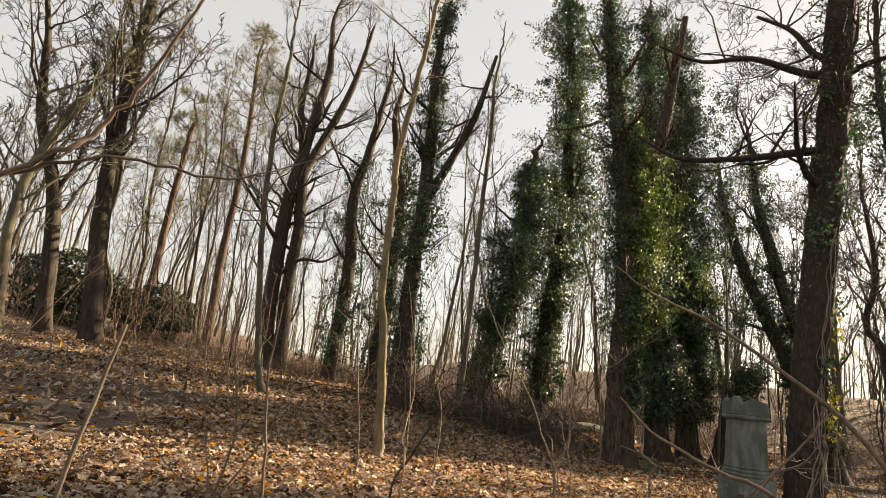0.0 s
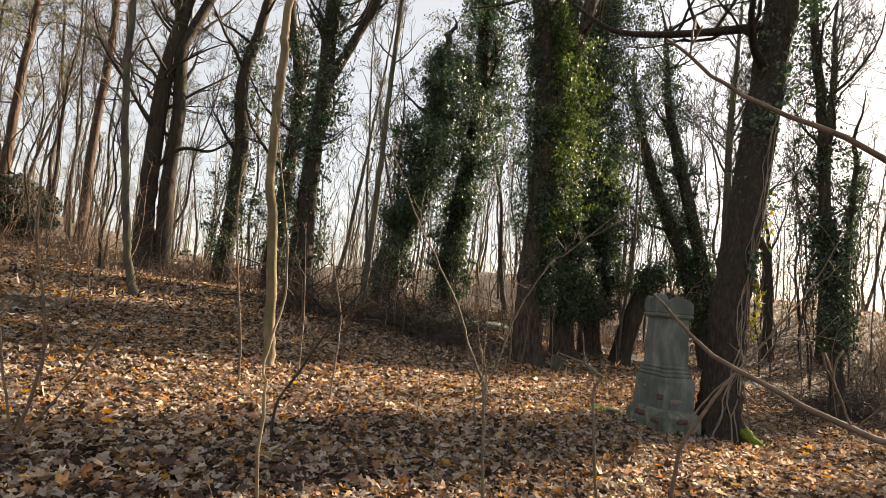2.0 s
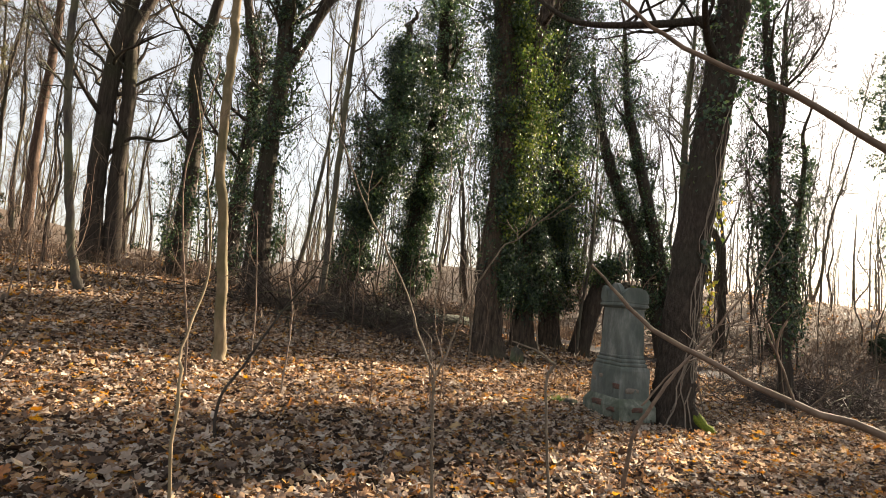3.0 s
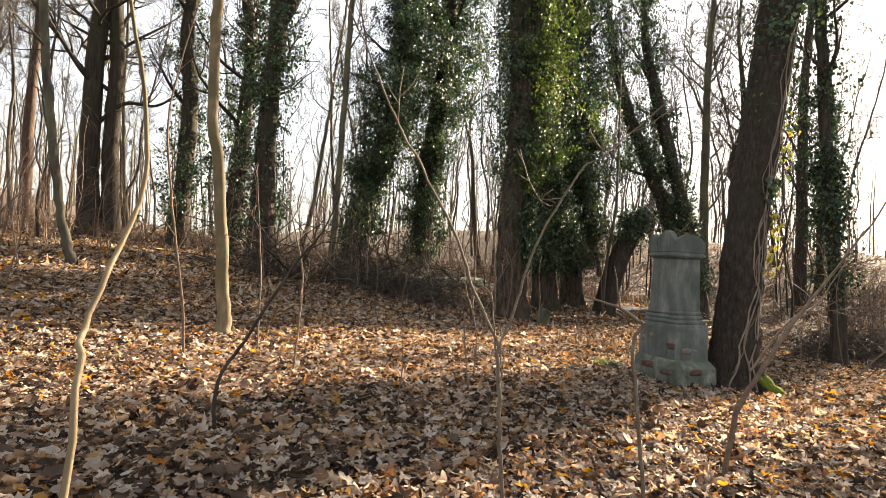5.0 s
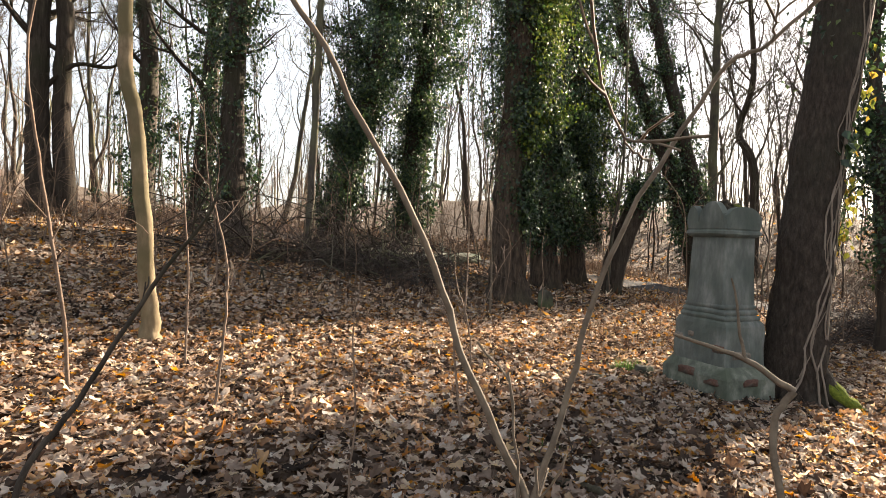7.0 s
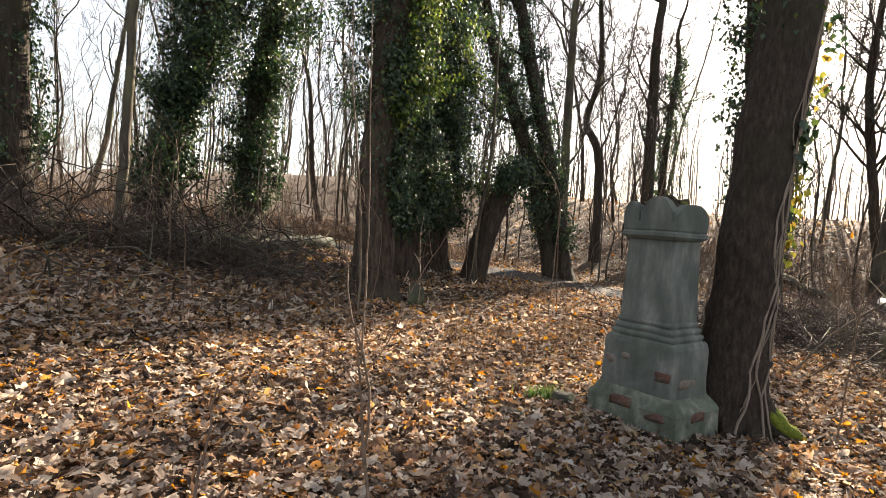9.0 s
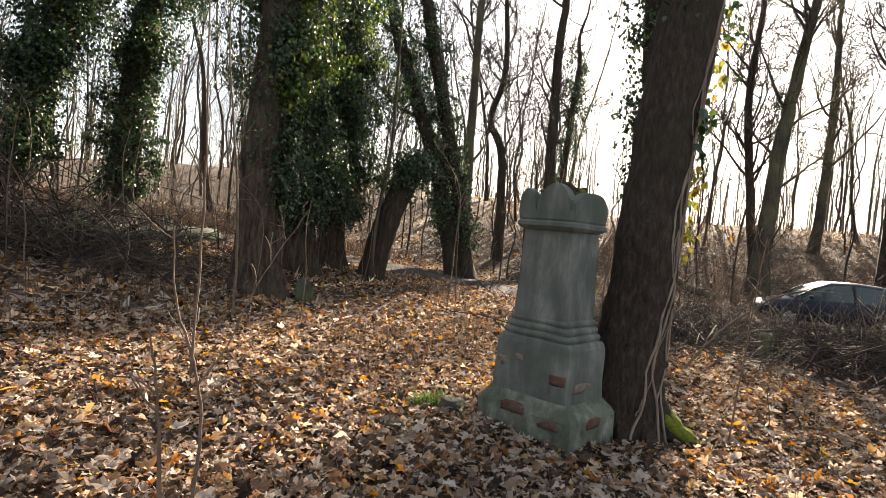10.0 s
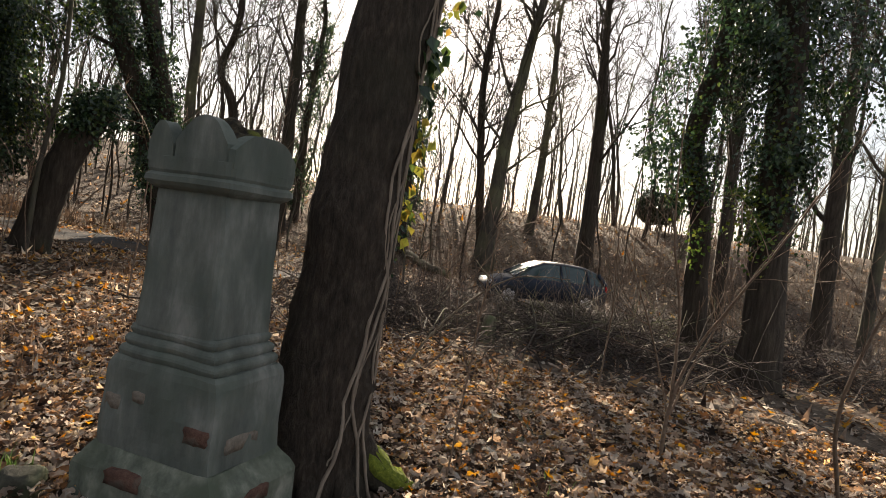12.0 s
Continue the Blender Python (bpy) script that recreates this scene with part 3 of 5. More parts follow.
tree("ivy_tree", "dark tree with a forked top and ivy up its trunk", [(-1.14, 22.0, 1.1, 0.45), (-1.19, 21.99, 5.06, 0.30), (-1.04, 22.0, 8.09, 0.28), (-1.08, 22.0, 11.81, 0.24)], BARK, 18, 18, 18, 4.5, 4.5, kids=(6, 5, 2), limbs=[[(-1.04, 22.01, 8.3, 0.2), (-0.26, 22.06, 10.07, 0.17), (0.55, 22.12, 12.11, 0.14), (1.2, 22.2, 15, 0.07)]],
     ivy=[dict(z0=2.0, z1=17, count=560, bulk=0.95, leaves=20, size=0.125, gap=0.7)], sides=12)
tree("ivy_tree", "slim tree hung with thin ivy on the rise", [(-4.2, 24.9, 1.4, 0.33), (-4.05, 25.0, 6.2, 0.27), (-4.3, 25.0, 9.0, 0.23), (-3.9, 25.0, 11.4, 0.19)], BARK, 33, 17, 14, 4, 4.0, ivy=[dict(z0=1.8, z1=11, count=230, bulk=1.0, leaves=18, size=0.125, gap=0.7)])
tree("ivy_tree", "slim tree hung with thin ivy on the rise", [(-2.45, 24.5, 1.3, 0.31), (-2.2, 24.5, 5.7, 0.26), (-2.1, 24.5, 8.8, 0.21), (-2.6, 24.4, 11.2, 0.17)], BARK, 34, 16, 14, 4, 4.0, ivy=[dict(z0=1.6, z1=11, count=260, bulk=1.1, leaves=18, size=0.125, gap=0.7)])
tree("ivy_tree", "slim ivy-clad tree on the bank", [(24.5, 27.4, 1.0, 0.2), (24.5, 27.4, 5.5, 0.17), (24.7, 27.2, 10, 0.12)], BARK, 35, 14, 10, 5, 3.0, ivy=[dict(z0=1.5, z1=11, count=230, bulk=1.2, leaves=16, size=0.14, gap=0.6)])
tree("slender_tree", "thin straight dark young tree", [(0.9, 20.0, 0.9, 0.11), (1.02, 20.0, 4.04, 0.092), (1.08, 20.0, 7.32, 0.084), (1.16, 19.99, 11.09, 0.07)], BARK_GREY, 19, 15, 12, 6, 2.4, flare=0, up=0.25)
tree("ivy_tree", "leaning tree smothered in dark ivy", [(1.4, 22.0, 1.0, 0.34), (2.14, 21.96, 3.9, 0.30), (2.73, 21.93, 6.11, 0.26), (2.94, 21.92, 8.17, 0.223), (3.05, 21.91, 10.6, 0.12)], BARK, 20, 11.5, 8, 3, 2.4,
     ivy=[dict(z0=1.8, z1=4.5, count=246, bulk=0.8, leaves=26, size=0.111, gap=0.4), dict(z0=4.0, z1=10.2, count=674, bulk=2.03, leaves=30, size=0.111, gap=0.6)])
tree("ivy_tree", "tall tree smothered in dark ivy", [(4.0, 24.0, 1.0, 0.40), (4.33, 23.95, 4.97, 0.35), (4.74, 23.88, 9.02, 0.33), (4.69, 23.89, 12.24, 0.289)], BARK, 21, 22, 12, 5, 3.0,
     ivy=[dict(z0=1.5, z1=5.5, count=315, bulk=0.75, leaves=26, size=0.111, gap=0.5), dict(z0=5, z1=20, count=1200, bulk=2.3, leaves=30, size=0.116, gap=0.55)])
tree("ivy_tree", "massive ivy-hung trunk with a furrowed spreading foot", [(5.03, 16.4, 0.1, 0.45), (5.0, 16.4, 1.0, 0.35), (5.0, 16.4, 2.79, 0.31), (5.11, 16.38, 4.99, 0.3), (5.01, 16.4, 7.24, 0.29), (4.76, 16.45, 9.54, 0.26)], BARK_RIDGED, 22, 17, 12, 6, 4.0, limbs=[[(5.05, 16.27, 6.6, 0.22), (5.7, 16.4, 8.2, 0.2), (6.2, 16.5, 10.5, 0.16), (6.7, 16.6, 13.5, 0.1)]],
     ivy=[dict(z0=1.6, z1=4.5, count=246, bulk=0.3, leaves=22, size=0.092, gap=0.6, side=-0.3), dict(z0=3.2, z1=14, count=478, bulk=0.6, leaves=26, size=0.097, gap=0.55), dict(z0=3.2, z1=9.5, count=230, bulk=1.55, leaves=26, size=0.097, gap=0.3, side=-0.25, mat=IVY_SUNLIT)], sides=22, flare=38)
tree("ivy_tree", "ivy-smothered tree with a bare reddish foot", [(7.05, 19.3, 0.2, 0.36), (6.9, 19.35, 3.19, 0.29), (6.77, 19.39, 5.87, 0.27), (6.6, 19.45, 9.56, 0.25)], BARK_RIDGED, 23, 16, 8, 6, 3.0,
     ivy=[dict(z0=1.3, z1=5, count=336, bulk=0.7, leaves=26, size=0.102, gap=0.35), dict(z0=4, z1=15.5, count=742, bulk=1.82, leaves=28, size=0.107, gap=0.5)], sides=14)
tree("ivy_tree", "ivy-smothered tree standing behind a massive trunk", [(8.6, 20.86, 0.1, 0.38), (8.5, 20.9, 2.5, 0.338), (8.37, 20.96, 6.41, 0.319), (8.28, 20.99, 10.48, 0.27)], BARK_RIDGED, 24, 16, 8, 6, 3.0,
     ivy=[dict(z0=1.4, z1=5, count=383, bulk=0.95, leaves=26, size=0.107, gap=0.35), dict(z0=3.5, z1=16, count=1150, bulk=2.6, leaves=28, size=0.107, gap=0.35), dict(z0=2, z1=7, count=157, bulk=2.03, leaves=22, size=0.102, gap=0.3, side=-0.5, mat=IVY_SUNLIT)], sides=14)
snag = tree("broken_trunk", "leaning broken trunk capped with dark ivy", [(9.1, 19.7, 0.0, 0.34), (9.41, 19.51, 1.48, 0.30), (9.78, 19.28, 2.54, 0.28), (9.9, 19.2, 2.95, 0.25)], BARK, 25, 0, 0, 3,
     ivy=[dict(z0=2.3, z1=3.3, count=60, bulk=0.3, leaves=22, size=0.121, gap=0.25)], category="dead tree", sides=14)
tree("leaning_tree", "dark trunk leaning over the lane", [(14.3, 22.7, -0.2, 0.32), (13.8, 23.2, 2.6, 0.27), (13.3, 23.5, 4.3, 0.25), (12.3, 24.2, 7.4, 0.23), (11.85, 24.55, 9.4, 0.18)], BARK, 26, 13, 10, 5, 3.5, ivy=[dict(z0=0.8, z1=4, count=90, bulk=0.4, leaves=18, size=0.127, gap=0.5), dict(z0=3.0, z1=11, count=230, bulk=0.8, leaves=20, size=0.12, gap=0.7)])
tree("leaning_tree", "dark upright trunk from a shared foot", [(14.65, 22.55, -0.2, 0.31), (14.2, 22.9, 2.8, 0.27), (13.85, 23.2, 4.6, 0.25), (13.2, 23.68, 7.8, 0.24), (12.75, 24, 10.2, 0.17)], BARK, 27, 15, 12, 6, 3.5, ivy=[dict(z0=0.8, z1=4, count=80, bulk=0.4, leaves=18, size=0.127, gap=0.5), dict(z0=3.0, z1=13, count=260, bulk=0.75, leaves=20, size=0.12, gap=0.7)])
tree("ivy_tree", "slim tree with scattered ivy tufts on its trunk", [(10.5, 12.65, -0.4, 0.165), (10.43, 12.73, 1.55, 0.13), (10.3, 12.88, 3.63, 0.118), (10.2, 13.0, 6.28, 0.108)], BARK, 28, 15, 22, 4.5, 3.6, ivy=[dict(z0=1.0, z1=4, count=110, bulk=0.4, leaves=16, size=0.099, gap=0.6), dict(z0=2.6, z1=10, count=190, bulk=0.65, leaves=14, size=0.1, gap=0.6)])
tree("ivy_tree", "stout dark trunk with ivy sprays", [(14.2, 7.4, -0.5, 0.34), (14.2, 7.49, 2.07, 0.275), (14.2, 7.6, 4.59, 0.26), (14.2, 7.71, 5.98, 0.23)], BARK, 29, 15, 12, 5, 3.5, ivy=[dict(z0=1.9, z1=3.6, count=45, bulk=0.55, leaves=18, size=0.1, gap=0.5), dict(z0=3.0, z1=12, count=560, bulk=1.7, leaves=24, size=0.11, gap=0.6), dict(z0=1.6, z1=4.0, count=30, bulk=1.0, leaves=14, size=0.1, gap=0.4, side=2.6, mat=IVY_SUNLIT)], sides=14)
tree("ivy_tree", "crooked dark trunk with ivy sprays", [(15.39, 8.5, -0.55, 0.24), (15.37, 8.72, 2.19, 0.2), (15.35, 9.05, 3.69, 0.203), (15.37, 8.8, 5.44, 0.192), (15.38, 8.7, 6.51, 0.17)], BARK, 30, 13, 12, 4.5, 3.2, ivy=[dict(z0=2.6, z1=11, count=420, bulk=1.5, leaves=20, size=0.11, gap=0.65), dict(z0=1.4, z1=4, count=26, bulk=0.6, leaves=12, size=0.1, gap=0.4, side=2.8, mat=IVY_SUNLIT)], sides=12)

# wide ivy crown added up here to throw shade on the litter near the pillar
tree("ivy_tree", "tall ivy-clad tree on the bank, its crown added for shade", [(25.22, 21.66, 0.3, 0.25), (25.09, 21.86, 5.03, 0.22), (25.02, 21.96, 7.74, 0.19)], BARK, 36, 16, 14, 4.5, 3.6, ivy=[dict(z0=1.5, z1=6, count=120, bulk=0.6, leaves=20, size=0.14, gap=0.5), dict(z0=4.5, z1=14.5, count=520, bulk=1.7, leaves=24, size=0.14, gap=0.45)])

FAR_ROWS = [
    ("straight tall bare tree beyond the lane", [(16.23, 24.7, 0, 0.2), (16.13, 24.79, 4.94, 0.171), (16.11, 24.81, 8.21, 0.15), (16.11, 24.81, 10.36, 0.139)], 17),
    ("straight tall bare tree on the bank", [(22.56, 26.49, 0.9, 0.27), (22.52, 26.54, 5.92, 0.239), (22.47, 26.59, 9.87, 0.199), (22.55, 26.5, 12.47, 0.173)], 19),
    ("crooked bare tree with a kinked trunk", [(20.07, 26.94, 0.7, 0.2), (19.91, 27.08, 4.85, 0.177), (19.44, 27.51, 6.49, 0.151), (19.78, 27.2, 8.67, 0.126), (19.67, 27.3, 11.2, 0.101)], 16),
    ("leaning bare tree on the bank", [(25.75, 17.9, 0.2, 0.36), (25.92, 17.68, 5.41, 0.28), (26.1, 17.3, 8.97, 0.21), (26.2, 17.0, 11.31, 0.17)], 17),
    ("slim bare tree beside a leaning one", [(26.96, 18.6, 0.3, 0.2), (26.74, 19.07, 4.24, 0.18), (26.58, 19.42, 7.94, 0.16), (26.65, 19.26, 11.17, 0.12)], 15),
    ("dark bare tree with a fan of branches", [(30.19, 14.85, 0.6, 0.38), (30.15, 15.0, 6.36, 0.29), (30.08, 15.24, 10.21, 0.2), (30.05, 15.35, 12.77, 0.14)], 17),
    ("slim bare tree on the bank", [(33.08, 18.78, 1.2, 0.23), (33.15, 18.62, 6.75, 0.2), (33.13, 18.66, 11.24, 0.14)], 16),
    ("stout bare tree behind ivy-hung trunks", [(24.0, 5.86, -0.4, 0.3), (24.01, 5.98, 3.95, 0.239), (24.02, 6.02, 7.3, 0.191)], 15),
    ("bare tree behind ivy-hung trunks", [(24.02, 8.72, -0.4, 0.22), (24.01, 8.85, 3.67, 0.191), (24.0, 9.02, 7.28, 0.144)], 14),
    ("bare tree at the edge of the lane", [(25.99, 4.5, -0.5, 0.19), (25.99, 4.5, 4.27, 0.179), (26.0, 4.7, 6.96, 0.126)], 13),
    ("tall bare tree on the slope", [(-12.17, 21.64, 1.8, 0.38), (-12.7, 21.4, 6.0, 0.32), (-12.87, 21.26, 10.0, 0.29), (-12.8, 21.28, 15.44, 0.2)], 20),
    ("spreading bare tree on the slope", [(-14.14, 21.91, 2.0, 0.28), (-14.74, 21.51, 6.93, 0.25), (-15.6, 20.9, 9.91, 0.19), (-16.0, 20.61, 13.09, 0.12)], 17),
    ("bent bare tree leaning across the slope", [(-13.41, 18.71, 1.8, 0.17), (-13.75, 18.47, 6.01, 0.146), (-12.91, 19.07, 10.0, 0.13), (-11.93, 19.76, 12.5, 0.1)], 14),
]
for k, (label, rows, h) in enumerate(FAR_ROWS):
    tree("bare_tree", label, rows, BARK if k % 3 else BARK_GREY, 50 + k, h, 20, 3.6, kids=(6, 5, 2), reach=5.2, group="bare trees of the wood", thin=0.017, rise=(0.6, 1.8))

# ---- the wood beyond: a few kinds, copied ----
kinds = []
for k in range(7):
    rr = np.random.default_rng(200 + k)
    h = rr.uniform(13, 18)
    r = rr.uniform(0.075, 0.16)
    lean = rr.normal(0, 0.08, 2)
    rows = [(300 + lean[0] * z + rr.normal(0, 0.16), 300 + lean[1] * z + rr.normal(0, 0.16), z - 0.5, r * (1 - 0.05 * z)) for z in (0, 2, 4, 6.5, 9)]
    t = tree("bare_tree", "bare grey-brown woodland tree with fine branches", rows, BARK_GREY if k % 2 else BARK, 210 + k, h, 15, 4.0, 3.3, kids=(5, 3, 0), sides=6, group="bare trees of the wood", up=0.2, thin=0.017, rise=(0.7, 2.0))
    kinds.append(t)
bush_kinds = []
for k in range(4):
    rr = np.random.default_rng(240 + k)
    root = tagged(new("shrub"), "leafless shrub of thin upright stems", "shrub", "leafless shrubs of the wood")
    root.location = (300, 300, 0)
    a = Acc()
    for _ in range(9):
        az, sp = rr.uniform(0, 6.283), rr.uniform(0, 0.5)
        grow(a, (math.cos(az) * sp, math.sin(az) * sp, -0.1), (0.35 * math.cos(az), 0.35 * math.sin(az), 1.0), rr.uniform(1.5, 4.2), 0.016, 0, rr, 0.08, (5, 2, 0), 0.2, (3, 3, 3, 3), (0.4, 0.9), 0.2, thin=0.006)
    tagged(part("stem", a, TWIG, root), kind="stuff")
    bush_kinds.append(root)

taken = []


def clear(x, y, d):
    if min(np.hypot(LANE[:, 0] - x, LANE[:, 1] - y)) < 2.4:
        return False
    return all((x - a) ** 2 + (y - b) ** 2 > d * d for a, b in taken)


for o in scene.objects:
    if o.parent is None and o.name.split(".")[0] in ("leaning_tree", "slender_tree", "forked_tree", "tall_tree", "pine_tree", "ivy_tree", "bare_tree"):
        taken.append((o.location.x, o.location.y))
rng = np.random.default_rng(9)
made = 0
first_use = set()
while made < 190:
    az, dist = rng.uniform(-1.1, 2.05), 25 + 45 * rng.random() ** 0.75
    x, y = 1.5 + dist * math.sin(az), 5 + dist * math.cos(az)
    if not clear(x, y, 1.7):
        continue
    if 0.8 < az < 1.3 and rng.random() < 0.4:
        continue
    if az < 0.75 and dist < 32 and az > -0.45:
        if rng.random() < 0.5:
            continue
    taken.append((x, y))
    k = int(rng.integers(7))
    s = rng.uniform(0.8, 1.2)
    m = Matrix.Translation((x, y, g(x, y) - 0.1)) @ Matrix.Rotation(rng.uniform(0, 6.28), 4, 'Z') @ Matrix.Scale(s, 4)
    if k in first_use:
        copy_thing(kinds[k], m).scale = (s, s, s)
    else:
        kinds[k].matrix_basis = m
        first_use.add(k)
    made += 1
made, used = 0, set()
while made < 105:
    az, dist = rng.uniform(-0.95, 2.0), 16 + 24 * rng.random() ** 0.8
    x, y = 1.5 + dist * math.sin(az), 5 + dist * math.cos(az)
    if not clear(x, y, 0.9) or (0.35 < az < 0.95 and dist < 20):
        continue
    taken.append((x, y))
    k = int(rng.integers(4))
    s = rng.uniform(0.6, 1.15)
    m = Matrix.Translation((x, y, g(x, y) - 0.03)) @ Matrix.Rotation(rng.uniform(0, 6.28), 4, 'Z') @ Matrix.Scale(s, 4)
    if k in used:
        copy_thing(bush_kinds[k], m).scale = (s, s, s)
    else:
        bush_kinds[k].matrix_basis = m
        used.add(k)
    made += 1

pole_kinds, extra = [], 0
for k in range(6):
    rr = np.random.default_rng(260 + k)
    root = tagged(new("young_tree"), "slim leafless young tree with fine upright twigs", "tree", "slim young trees of the wood")
    root.location = (300, 300, 0)
    h, r = rr.uniform(6, 11.5), rr.uniform(0.025, 0.055)
    line = smooth_line([(rr.normal(0, 0.03 * z + 0.05), rr.normal(0, 0.03 * z + 0.05), z - 0.2, r * (1 - 0.82 * z / h)) for z in np.linspace(0, h, 8)], 3)
    a = Acc()
    tube(a, line[:, :3], line[:, 3], 6, 0.04, rr)
    part("trunk", a, BARK_GREY if k % 2 else BARK, root)
    c = Acc()
    for _ in range(13):
        p = at_height(line, rr.uniform(h * 0.15, h * 0.97))
        az = rr.uniform(0, 6.283)
        grow(c, p[:3], (math.cos(az), math.sin(az), 1.1), rr.uniform(0.8, 2.3), max(p[3] * 0.45, 0.007), 0, rr, 0.12, (5, 0), 0.26, (3, 3, 3, 3), (0.4, 0.9), thin=0.009)
    tagged(part("crown", c, BARK, root), kind="stuff")
    pole_kinds.append(root)
made, used = 0, set()
while made < 270:
    az, dist = rng.uniform(-1.0, 2.0), 18 + 32 * rng.random() ** 0.8
    if made > 225:
        az, dist = rng.uniform(0.25, 0.85), rng.uniform(24, 45)
    x, y = 1.5 + dist * math.sin(az), 5 + dist * math.cos(az)
    if not clear(x, y, 0.8) or (0.3 < az < 0.9 and dist < 21):
        continue
    taken.append((x, y))
    k = int(rng.integers(6))
    s = rng.uniform(0.75, 1.25)
    m = Matrix.Translation((x, y, g(x, y) - 0.02)) @ Matrix.Rotation(rng.uniform(0, 6.28), 4, 'Z') @ Matrix.Scale(s, 4)
    if k in used:
        copy_thing(pole_kinds[k], m).scale = (s, s, s)
    else:
        pole_kinds[k].matrix_basis = m
        used.add(k)
    made += 1

# far woods to the horizon
a = Acc()
rng = np.random.default_rng(31)
for _ in range(620):
    az, dist = rng.uniform(-1.25, 2.3), rng.uniform(70, 150)
    x, y = 1.5 + dist * math.sin(az), 5 + dist * math.cos(az)
    z, h = g(x, y), rng.uniform(10, 17)
    tube(a, [(x, y, z - 0.3), (x + rng.normal(0, 0.3), y, z + h * 0.5), (x + rng.normal(0, 0.8), y + rng.normal(0, 0.8), z + h)], (0.14, 0.09, 0.03), 4)
    for _ in range(7):
        f = rng.uniform(0.35, 0.95)
        b = rng.uniform(0, 6.283)
        d = np.array([math.cos(b), math.sin(b), rng.uniform(0.4, 1.2)]) * rng.uniform(1.5, 3.5)
        p = np.array([x, y, z + h * f])
        tube(a, [p, p + d * 0.5 + rng.normal(0, 0.2, 3), p + d], (0.04, 0.03, 0.015), 3)
tagged(part("far_woods", a, BARK_GREY), "bare far woodland along the horizon", "woods", kind="stuff")


# ---- saplings ----
def sapling(label, lines, mat=TWIG, seed=0, twigs=6, length=0.5, name="sapling", ground_first=True, category="sapling", bits=2):
    """A thin young stem with forks: lines of (x, y, z, r); the first starts in the ground."""
    rng = np.random.default_rng(900 + seed)
    rows = [list(map(tuple, l)) for l in lines]
    x, y, z, r = rows[0][0]
    base = np.array([x, y, g(x, y) - 0.05])
    if ground_first:
        rows[0][0] = (x, y, base[2], r)
    root = tagged(new(name), label, category)
    root.location = base
    for k, l in enumerate(rows):
        a = Acc()
        s = smooth_line(l, 6)
        s[1:-1, :3] += rng.normal(0, 0.003, (len(s) - 2, 3))
        tube(a, s[:, :3] - base, s[:, 3], 7 if r > 0.008 else 5, 0.05, rng)
        part("stem" if k == 0 else "branch", a, mat, root)
        if twigs:
            b = Acc()
            for _ in range(twigs):
                i = rng.integers(len(s) // 3, len(s) - 1)
                d = unit(s[i + 1, :3] - s[i, :3])
                grow(b, s[i, :3] - base, d * 0.7 + unit(np.cross(d, rng.standard_normal(3))) * 0.7, length * rng.uniform(0.4, 1.2), max(s[i, 3] * 0.5, 0.0025), 1, rng, 0.05, (0, bits, 0), 0.15, (4, 4, 3, 3))
            tagged(part("twig", b, mat, root), kind="stuff")
    return root


sapling("forked young sapling with smooth pale bark", [[(1.36, 5.58, 0, 0.0107), (1.33, 5.6, 0.45, 0.0103), (1.31, 5.63, 0.81, 0.0098), (1.32, 5.65, 0.89, 0.0098)], [(1.32, 5.65, 0.89, 0.0090), (1.21, 5.74, 1.14, 0.0078), (1.12, 5.77, 1.39, 0.0070), (0.93, 5.77, 1.72, 0.0062), (0.80, 5.78, 1.93, 0.0055), (0.67, 5.78, 2.2, 0.0047), (0.5, 5.78, 2.54, 0.0035), (0.3, 5.78, 2.95, 0.002)], [(1.32, 5.65, 0.89, 0.0074), (1.42, 5.7, 1.11, 0.0066), (1.5, 5.72, 1.37, 0.0061), (1.69, 5.66, 1.75, 0.0049), (1.79, 5.62, 1.83, 0.0045), (2.02, 5.6, 2.04, 0.0035), (2.3, 5.55, 2.3, 0.002)], [(1.57, 5.68, 1.58, 0.003), (1.5, 5.64, 1.585, 0.0025), (1.45, 5.6, 1.62, 0.0015)], [(1.79, 5.62, 1.83, 0.003), (1.78, 5.6, 1.87, 0.0022), (1.75, 5.58, 1.92, 0.0015)]], TWIG_PALE, 1, 2, 0.25)
sapling("leaning dark sapling stem", [[(-0.12, 7.0, 0, 0.013), (-0.12, 7.05, 0.44, 0.012), (0.02, 7.18, 0.69, 0.011), (0.28, 7.21, 1.16, 0.009), (0.5, 7.15, 1.47, 0.006), (0.62, 7.1, 1.8, 0.003)]], BARK, 2, 4, 0.3)
sapling("tall thin sapling with a bent top", [[(-0.8, 9.5, 0.1, 0.016), (-0.86, 9.49, 0.81, 0.014), (-1.0, 9.46, 1.74, 0.012), (-1.05, 9.33, 2.7, 0.009), (-0.8, 9.3, 3.9, 0.005)]], TWIG, 3, 6, 0.7)
sapling("thin upright brown sapling in the leaf litter", [[(1.1, 7.34, 0, 0.006), (1.14, 7.45, 0.54, 0.005), (1.12, 7.5, 0.95, 0.0035), (1.16, 7.52, 1.2, 0.002)]], TWIG, 4, 2, 0.12)
sapling("thin upright brown sapling in the leaf litter", [[(0.3, 8.9, 0, 0.012), (0.33, 9.07, 0.6, 0.011), (0.33, 9.13, 1.17, 0.009), (0.2, 9.14, 1.7, 0.006), (0.15, 9.1, 2.3, 0.003)]], TWIG, 5, 5, 0.45)
sapling("thin upright brown sapling in the leaf litter", [[(-0.16, 10.4, 0, 0.012), (-0.17, 10.5, 0.6, 0.011), (-0.2, 10.55, 1.27, 0.009), (-0.3, 10.5, 2.4, 0.004)]], TWIG, 6, 5, 0.5)
